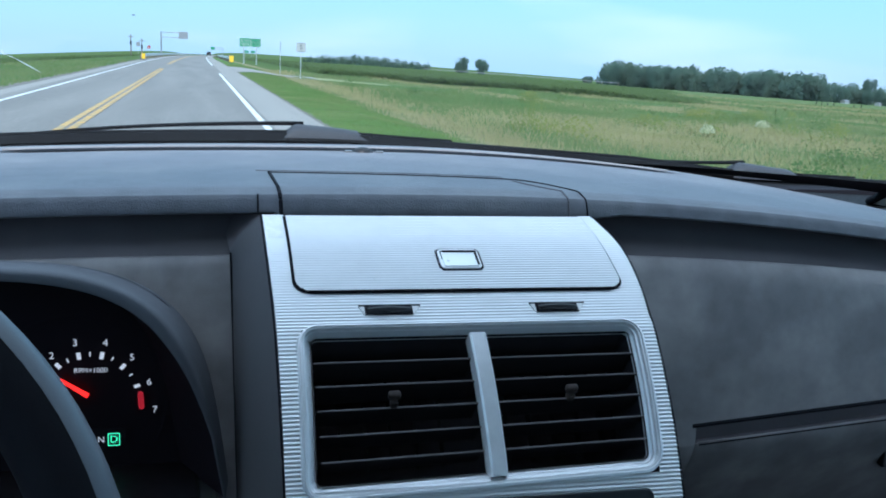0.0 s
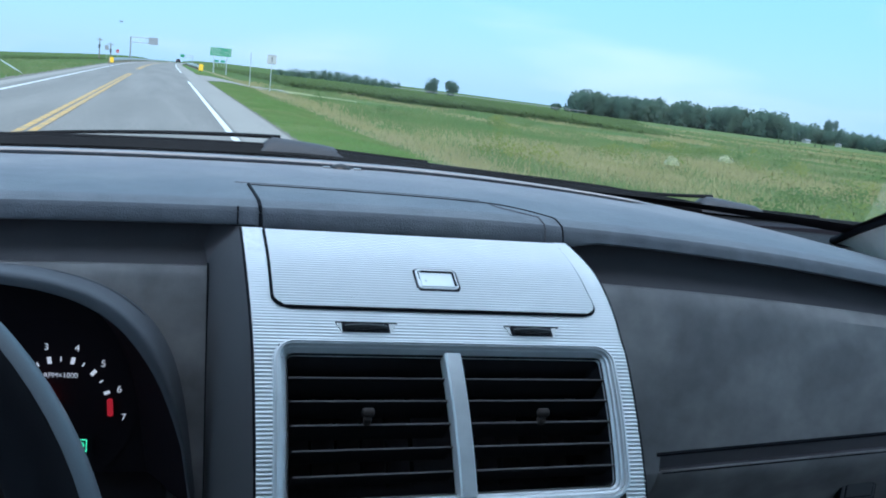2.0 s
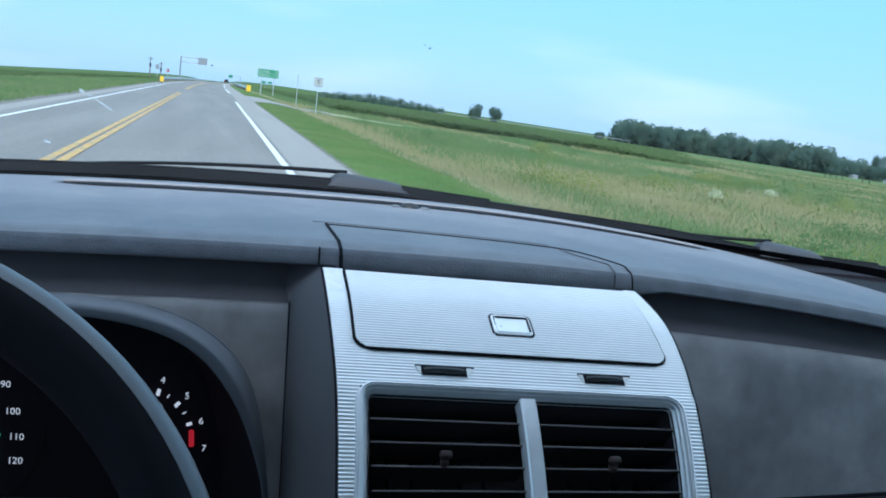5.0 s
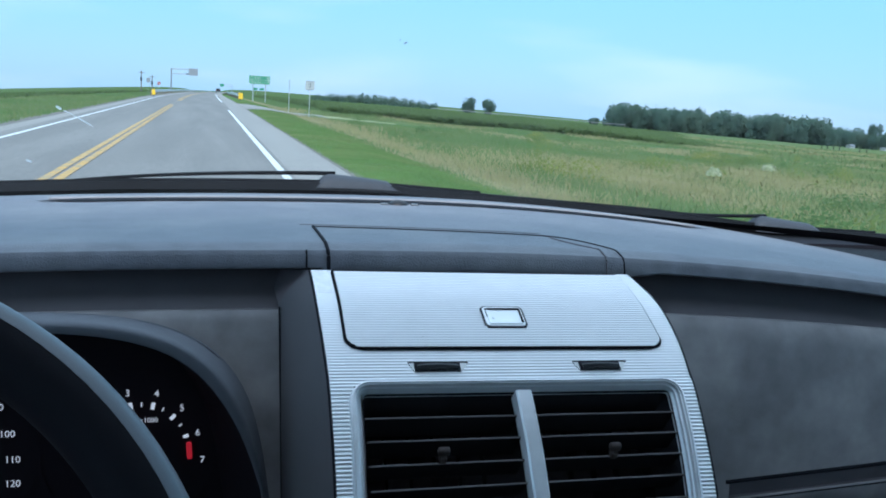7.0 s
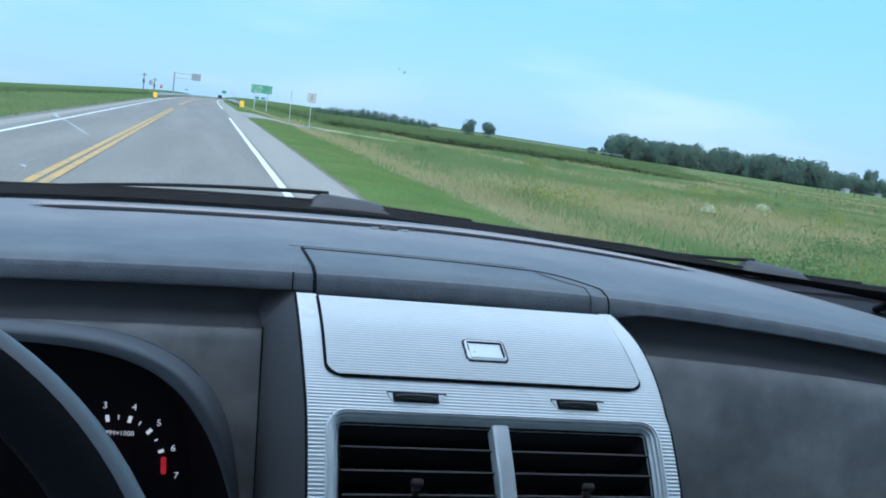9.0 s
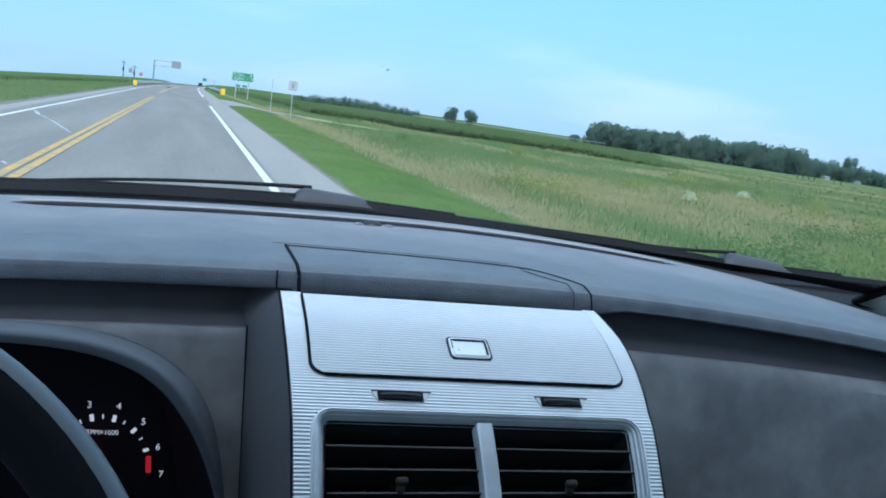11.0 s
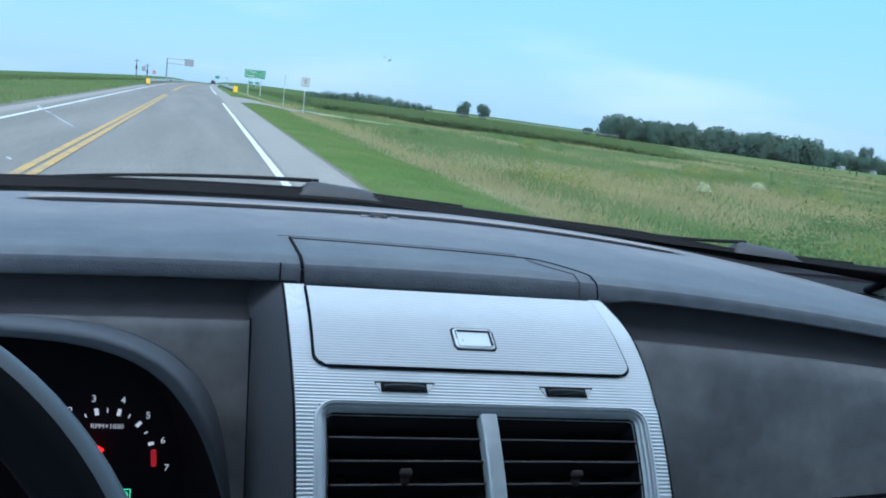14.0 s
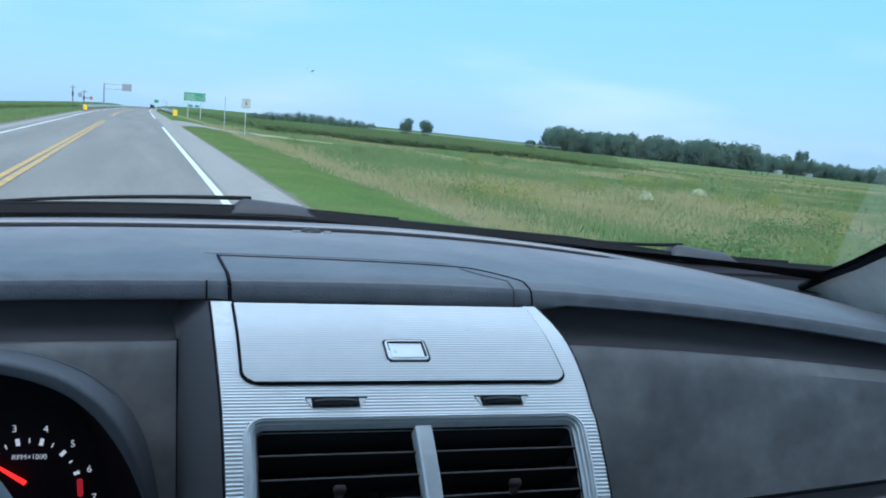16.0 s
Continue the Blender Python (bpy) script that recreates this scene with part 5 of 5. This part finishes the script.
def right_crop():
    y = 98 + 310 * rng.random() ** 1.6
    u = rng.random() ** 0.8
    return 9.5 + 0.02 * y + (0.44 * y + 4) * u, y, min(1.0, 0.12 + 2.2 * (1 - u))


def left_crop():
    y = 26 + 260 * rng.random() ** 1.6
    return -15.0 - (0.55 * y + 12) * rng.random(), y, 1.0


crop_block("crop_field", 50000, right_crop, 0.9, "dense dark green crop field beyond the side road")
crop_block("corn_field", 16000, left_crop, 0.45, "dark green corn field beyond the opposite verge")


def crown_quads(x, y, z, h, w, n, out, norms):
    """Leaf clumps spread over a crown of a few overlapping lobes."""
    lobes = [(x, y, z + h * 0.58, w, h * 0.40)]
    for _ in range(8):
        a = rng.uniform(0, 6.28)
        lobes.append((x + math.cos(a) * w * 0.55, y + math.sin(a) * w * 0.55, z + h * rng.uniform(0.22, 0.78), w * rng.uniform(0.45, 0.7), h * rng.uniform(0.16, 0.26)))
    for _ in range(n):
        lx, ly, lz, lw, lh = rng.choice(lobes)
        while True:
            p = Vector((rng.uniform(-1, 1), rng.uniform(-1, 1), rng.uniform(-1, 1)))
            if 0.35 < p.length < 1:
                break
        c = Vector((lx + p.x * lw, ly + p.y * lw, lz + p.z * lh))
        s = w * rng.uniform(0.05, 0.11)
        norms.append((p * 0.35 + Vector((c.x - x, c.y - y, (c.z - z - h * 0.4) * 0.7)) / w * 0.6 + Vector((0, -0.25, 0.45))).normalized())
        u = Vector((rng.uniform(-1, 1), rng.uniform(-1, 1), rng.uniform(-1, 1))).normalized()
        v = u.orthogonal().normalized() * s * rng.uniform(0.6, 1.0)
        u = u * s
        out.append((c - u - v * 0.7, c + u * 0.8 - v, c + u + v * 0.8, c - u * 0.7 + v))


def wood(name, az0, az1, dist, depth, h, count, n, label):
    q, nn = [], []
    for i in range(count):
        az = radians(lerp(az0, az1, (i + rng.uniform(0, 1)) / count))
        d = dist + rng.uniform(0, depth)
        x, y = d * math.sin(az), d * math.cos(az)
        hh = h(math.degrees(az)) * rng.uniform(0.80, 1.06) * (1 + 0.16 * noise.noise((math.degrees(az) * 1.1, dist * 0.01, 5.0)))
        crown_quads(x, y, ground_z(x, y) - 3.2, hh + 2.2, hh * rng.uniform(0.30, 0.42), n, q, nn)
    return tagged(leaves_mesh(name, q, LEAF, nn), label, "woods", kind="stuff")


wood("woods", 22.9, 34.3, 560, 60, lambda a: 14.6 + (a - 22.9) * 0.16, 90, 1300, "dark green wood of broad-leaved trees beyond the field")
wood("wood_edge", 34.0, 44.0, 620, 60, lambda a: 14.0 if a < 36 else 12.0, 50, 900, "low dark tree belt running on past the wood")
wood("far_tree_belt", 5.8, 13.0, 780, 60, lambda a: 10.5 - abs(a - 9.5) * 1.1, 60, 420, "far belt of hazy green trees along the horizon")


def tree(az, dist, h, w):
    x, y = dist * math.sin(radians(az)), dist * math.cos(radians(az))
    z = ground_z(x, y)
    t = thing("tree", (x, y, z), "rounded dark green tree standing alone in the fields", "tree", "lone field trees")
    trunk = tube([(x, y, z - 0.3), (x + 0.1, y, z + h * 0.25), (x - 0.1, y, z + h * 0.6)], [0.4, 0.3, 0.12], 8)
    for k in range(4):
        a = k * 1.6
        tube([(x, y, z + h * 0.25), (x + math.cos(a) * w * 0.5, y + math.sin(a) * w * 0.5, z + h * 0.55)], [0.16, 0.05], 6, trunk)
    part("trunk", trunk, BARK, t)
    q, nn = [], []
    crown_quads(x, y, z - 0.22 * h, h * 1.22, w, 1900, q, nn)
    c = leaves_mesh("crown", [[tuple(Vector(p) - Vector((x, y, z))) for p in f] for f in q], LEAF, nn)
    c.parent = t
    return t


tree(14.72, 620, 10.6, 4.0)
tree(15.92, 620, 10.0, 4.2)
tree(21.9, 600, 4.5, 3.0)
tree(36.7, 640, 16.0, 4.0)


# ---- outside: guard rails, signs, gantries ----
def rail(x, y0, y1, sg, label):
    """A steel guard rail: waved beam and posts."""
    g = thing("guard_rail", (x, y0, road_z(y0) - 0.3), label, "guard rail", "roadside guard rails")
    sect = [(0.0, 0.40), (0.055, 0.44), (0.075, 0.48), (0.015, 0.53), (0.015, 0.57), (0.075, 0.62), (0.055, 0.67), (0.0, 0.71)]
    ys = [y0] + [y0 + 2 + k * 14 for k in range(int((y1 - y0) / 14))] + [y1]
    part("beam", sheet(lambda k, y: (x + bend(y) - sg * sect[k][0], y, road_z(y) - 0.12 + sect[k][1]), range(len(sect)), ys), STEEL, g, "waved galvanised beam")
    y = y0 + 1
    while y < min(y1, y0 + 150):
        part("post", box((0.12, 0.15, 0.95), (x + bend(y) + sg * 0.06, y, road_z(y) + 0.02)), POSTWOOD, g)
        y += 3.8 if y < y0 + 60 else 7.6
    return g


rail(3.75, 119, 620, 1, "galvanised steel guard rail on short posts beside the shoulder")
rail(-5.75, 108, 520, -1, "galvanised steel guard rail on the opposite shoulder")


def marker(x, y, w, label):
    m = thing("end_marker", (x, y, road_z(y) - 0.3), label, "road marker", "guard rail end markers")
    z = road_z(y)
    part("panel", box((w, 0.06, w * 1.45), (x, y, z + 0.40), None, 0.02), YELLOW, m, "bright yellow reflective panel")
    part("nose", tube([(x, y + 0.05, z + 0.42), (x, y + 1.2, z + 0.42)], [0.22, 0.16], 10), STEEL, m)
    part("post", box((0.10, 0.10, 0.75), (x, y + 0.09, z - 0.05)), POSTWOOD, m)


marker(3.70, 117.5, 0.50, "yellow reflective panel at the guard rail's end")
marker(-5.40, 106.5, 0.36, "yellow reflective panel at the opposite guard rail's end")

# green guide sign
SX, SY, SW, SH, SB = 7.85, 158.0, 3.25, 1.32, 1.90
sign = thing("guide_sign", (SX, SY, ground_z(SX, SY)), "green guide sign with white lettering on two steel posts", "road sign")
board = part("board", box((SW, 0.05, SH), (SX, SY, SB + SH / 2), None, 0.02), SIGN_GREEN, sign, "green reflective board")
for dx in (-0.95, 0.95):
    zf = ground_z(SX + dx, SY)
    part("post", tube([(SX + dx, SY + 0.09, zf - 0.3), (SX + dx, SY + 0.09, SB + SH)], 0.075, 8), STEEL, sign)


def on_sign(text, u, v, size):
    m = Matrix.Translation((SX + u, SY - 0.032, SB + v)) @ UPRIGHT
    part("lettering", lettering(text, size, m, 0.0, "CENTER"), SIGN_WHITE, board)


on_sign("Toledo", -0.42, 0.96, 0.40)
on_sign("29", 1.25, 0.96, 0.36)
on_sign("Napoleon", -0.55, 0.36, 0.40)
on_sign("4", 0.78, 0.36, 0.36)
for (ux, uz), turn in (((-1.28, 0.96), 90), ((1.25, 0.36), 0)):
    bm = bmesh.new()
    for p in (((-0.16, -0.035), (0.06, -0.035), (0.06, 0.035), (-0.16, 0.035)), ((0.04, -0.13), (0.19, 0.0), (0.04, 0.13), (0.10, 0.0))):
        bm.faces.new([bm.verts.new((SX + ux + a * math.cos(radians(turn)) - b * math.sin(radians(turn)), SY - 0.033, SB + uz + a * math.sin(radians(turn)) + b * math.cos(radians(turn)))) for a, b in p])
    part("arrow", bm, SIGN_WHITE, board)
border = [[(SX + x, SY - 0.031, SB + z) for x, z in rounded(-SW / 2 + d, SW / 2 - d, d, SH - d, 0.08, 3)] for d in (0.03, 0.065)]
part("border", loop_band(border), SIGN_WHITE, board)
part("divider", box((SW - 0.08, 0.004, 0.035), (SX, SY - 0.030, SB + 0.66)), SIGN_WHITE, board)


def small_sign(name, x, y, w, h, top, label, face_mat, text="", turn=0.0):
    zf = ground_z(x, y)
    s = thing(name, (x, y, zf), label, "road sign")
    part("post", tube([(x, y + 0.05, zf - 0.3), (x, y + 0.05, top)], 0.026, 6), STEEL, s)
    b = part("board", box((w, 0.02, h), (x, y, top - h / 2), Matrix.Rotation(radians(turn), 3, "Z"), 0.006), face_mat, s)
    if text:
        part("letter", lettering(text, h * 0.62, Matrix.Translation((x, y - 0.013, top - h / 2)) @ UPRIGHT), BLACK, b)
        part("bar", box((w * 0.8, 0.004, h * 0.07), (x, y - 0.012, top - h * 0.07)), SIGN_GREY, b)
        part("bar", box((w * 0.8, 0.004, h * 0.07), (x, y - 0.012, top - h * 0.93)), SIGN_GREY, b)
    return s


small_sign("letter_sign", 7.15, 73, 0.66, 0.66, 2.13, "square pale grey roadside sign with a black letter", SIGN_PALE, "S")
small_sign("side_sign", 6.75, 86.5, 0.60, 0.75, 2.25, "sign turned edge-on towards the side road", SIGN_GREY, "", 86)
small_sign("warning_sign", -14.2, 262, 0.9, 1.1, 2.2, "small grey sign back on a thin post", SIGN_GREY)
small_sign("delineator", -26.0, 116, 0.35, 0.5, 1.9, "thin white roadside post with a small plate", SIGN_WHITE)
small_sign("junction_sign", 6.2, -16, 0.75, 0.75, 2.6, "white route sign on a thin post", SIGN_WHITE)


def pole(x, y, h):
    z = ground_z(x, y)
    p = thing("utility_pole", (x, y, z), "thin dark pole with a short cross arm", "pole", "roadside poles")
    part("shaft", tube([(x, y, z - 0.5), (x, y, z + h)], [0.16, 0.10], 8), POSTWOOD, p)
    part("cross_arm", box((1.5, 0.10, 0.12), (x, y - 0.1, z + h - 0.5)), POSTWOOD, p)
    part("lamp_box", box((0.42, 0.3, 0.9), (x, y - 0.2, z + h - 2.0), None, 0.05), BLACK, p)


pole(-15.2, 250, 5.1)
pole(-13.6, 268, 4.3)

no_entry = thing("no_entry_sign", (-12.0, 270, ground_z(-12.0, 270)), "small round red and white sign on a thin post", "road sign")
part("post", tube([(-12.0, 270.06, ground_z(-12.0, 270) - 0.3), (-12.0, 270.06, 1.35)], 0.04, 6), STEEL, no_entry)
bm = bmesh.new()
bmesh.ops.create_cone(bm, cap_ends=True, segments=24, radius1=0.42, radius2=0.42, depth=0.03, matrix=Matrix.Translation((-12.0, 270, 1.0)) @ UPRIGHT)
disc = part("disc", bm, TAIL, no_entry, "red reflective disc")
part("bar", box((0.58, 0.01, 0.14), (-12.0, 269.98, 1.0)), SIGN_WHITE, disc)


def gantry(x, y, h, reach, board_w, board_h, mat, label):
    z = road_z(y) - 0.4
    g = thing("sign_gantry", (x, y, z), label, "sign gantry", "sign gantries")
    part("mast", tube([(x, y, z), (x, y, z + h)], [0.28, 0.22], 10), SIGN_GREY, g)
    ends = (x, x + reach)
    for dz in (0.15, 1.9):
        part("boom", tube([(ends[0], y, z + h - dz), (ends[1], y, z + h - dz)], 0.12, 8), SIGN_GREY, g)
    n = 6
    for k in range(n):
        a, b = lerp(ends[0], ends[1], k / n), lerp(ends[0], ends[1], (k + 1) / n)
        part("brace", tube([(a, y, z + h - (0.15 if k % 2 else 1.9)), (b, y, z + h - (1.9 if k % 2 else 0.15))], 0.05, 6), STEEL, g)
    part("sign_board", box((board_w, 0.1, board_h), (ends[1] - math.copysign(board_w / 2, reach), y - 0.2, z + h - 1.0), None, 0.02), mat, g)


gantry(-12.4, 377, 8.3, 9.3, 3.2, 2.5, SIGN_GREY, "steel cantilever gantry carrying a grey sign back")
gantry(23.5, 950, 7.5, -11.0, 3.6, 2.6, SIGN_GREEN, "distant steel cantilever gantry with a green sign")
for x, w in ((47.0, 4.0), (53.0, 4.0)):
    zf = ground_z(x, 1000)
    s = thing("far_guide_sign", (x, 1000, zf), "small far green guide sign on posts", "road sign")
    part("board", box((w, 0.08, 2.0), (x, 1000, road_z(1000) + 4.6), None, 0.02), SIGN_GREEN, s)
    for dx in (-1.2, 1.2):
        part("post", tube([(x + dx, 1000.1, zf - 0.3), (x + dx, 1000.1, road_z(1000) + 5.4)], 0.08, 6), STEEL, s)

# vehicle far ahead in the lane
cy = 420.0
cz = road_z(cy)
CX2 = -0.3 + bend(cy)
truck = thing("car_ahead", (CX2, cy, cz), "dark car driving far ahead in the lane", "car")
bm = bmesh.new()
prof = [(-0.9, 0.35), (-0.92, 0.9), (-0.86, 1.0), (-0.72, 1.55), (-0.6, 1.62), (0.6, 1.62), (0.72, 1.55), (0.86, 1.0), (0.92, 0.9), (0.9, 0.35)]
sheet(lambda k, y: (CX2 + prof[k][0], y, cz + prof[k][1] - (0.5 if y > cy + 2.6 and prof[k][1] > 0.95 else 0)), range(len(prof)), [cy, cy + 0.3, cy + 2.5, cy + 3.2, cy + 4.4], bm)
bm.faces.new([v for v in bm.verts if abs(v.co.y - cy) < 1e-4])
part("body", bm, CAR_DARK, truck)
for dx in (-0.72, 0.72):
    part("tail_lamp", box((0.22, 0.04, 0.3), (CX2 + dx, cy - 0.02, cz + 0.95), None, 0.02), TAIL, truck, "red tail lamp")
    for yy in (cy + 0.8, cy + 3.5):
        bm = bmesh.new()
        bmesh.ops.create_cone(bm, cap_ends=True, segments=16, radius1=0.34, radius2=0.34, depth=0.22, matrix=Matrix.Translation((CX2 + dx, yy, cz + 0.34)) @ Matrix.Rotation(radians(90), 4, "Y"))
        part("wheel", bm, RUBBER, truck)

# far carriageway: a pale rail and posts along the field's far edge
def far_z(x):
    return ground_z(x, 520 - 0.25 * x) + 1.2


far_rail = thing("far_guard_rail", (150, 480, far_z(150) - 1.2), "pale guard rail along a far carriageway", "guard rail")
fx = frange(110, 205, 12)
part("beam", sheet(lambda x, v: (x, 520 - 0.25 * x, far_z(x) + v), fx, [0.20, 0.46]), SIGN_GREY, far_rail)
for x in fx:
    part("post", box((0.3, 0.3, 1.6), (x, 520.3 - 0.25 * x, far_z(x) - 0.6)), POSTWOOD, far_rail)
for az, d, w in ((34.45, 600, 2.8), (36.1, 640, 1.6)):
    x, y = d * math.sin(radians(az)), d * math.cos(radians(az))
    z = ground_z(x, y)
    hs = thing("farm_house", (x, y, z), "small far white farm building before the trees", "house")
    part("wall", box((w, 4.0, 1.5), (x, y - 20, z + 0.75)), SIGN_PALE, hs)
    bm = bmesh.new()
    vv = [bm.verts.new((x + sx * w * 0.54, y - 20 + sy * 2.8, z + zz)) for sx in (-1, 1) for sy, zz in ((-1, 1.45), (0, 2.1), (1, 1.45))]
    for f in ((0, 1, 4, 3), (1, 2, 5, 4), (0, 2, 1), (3, 4, 5)):
        bm.faces.new([vv[i] for i in f])
    part("roof", bm, SIGN_GREY, hs)
for az in (34.17, 34.45, 34.75, 35.05, 36.05, 36.40):
    d = 330
    x, y = d * math.sin(radians(az)), d * math.cos(radians(az))
    p = thing("fence_post", (x, y, ground_z(x, y)), "short dark wooden post in the field", "post", "field posts")
    part("shaft", tube([(x, y, ground_z(x, y) - 0.3), (x, y, ground_z(x, y) + 0.85)], [0.16, 0.13], 6), BLACK, p)
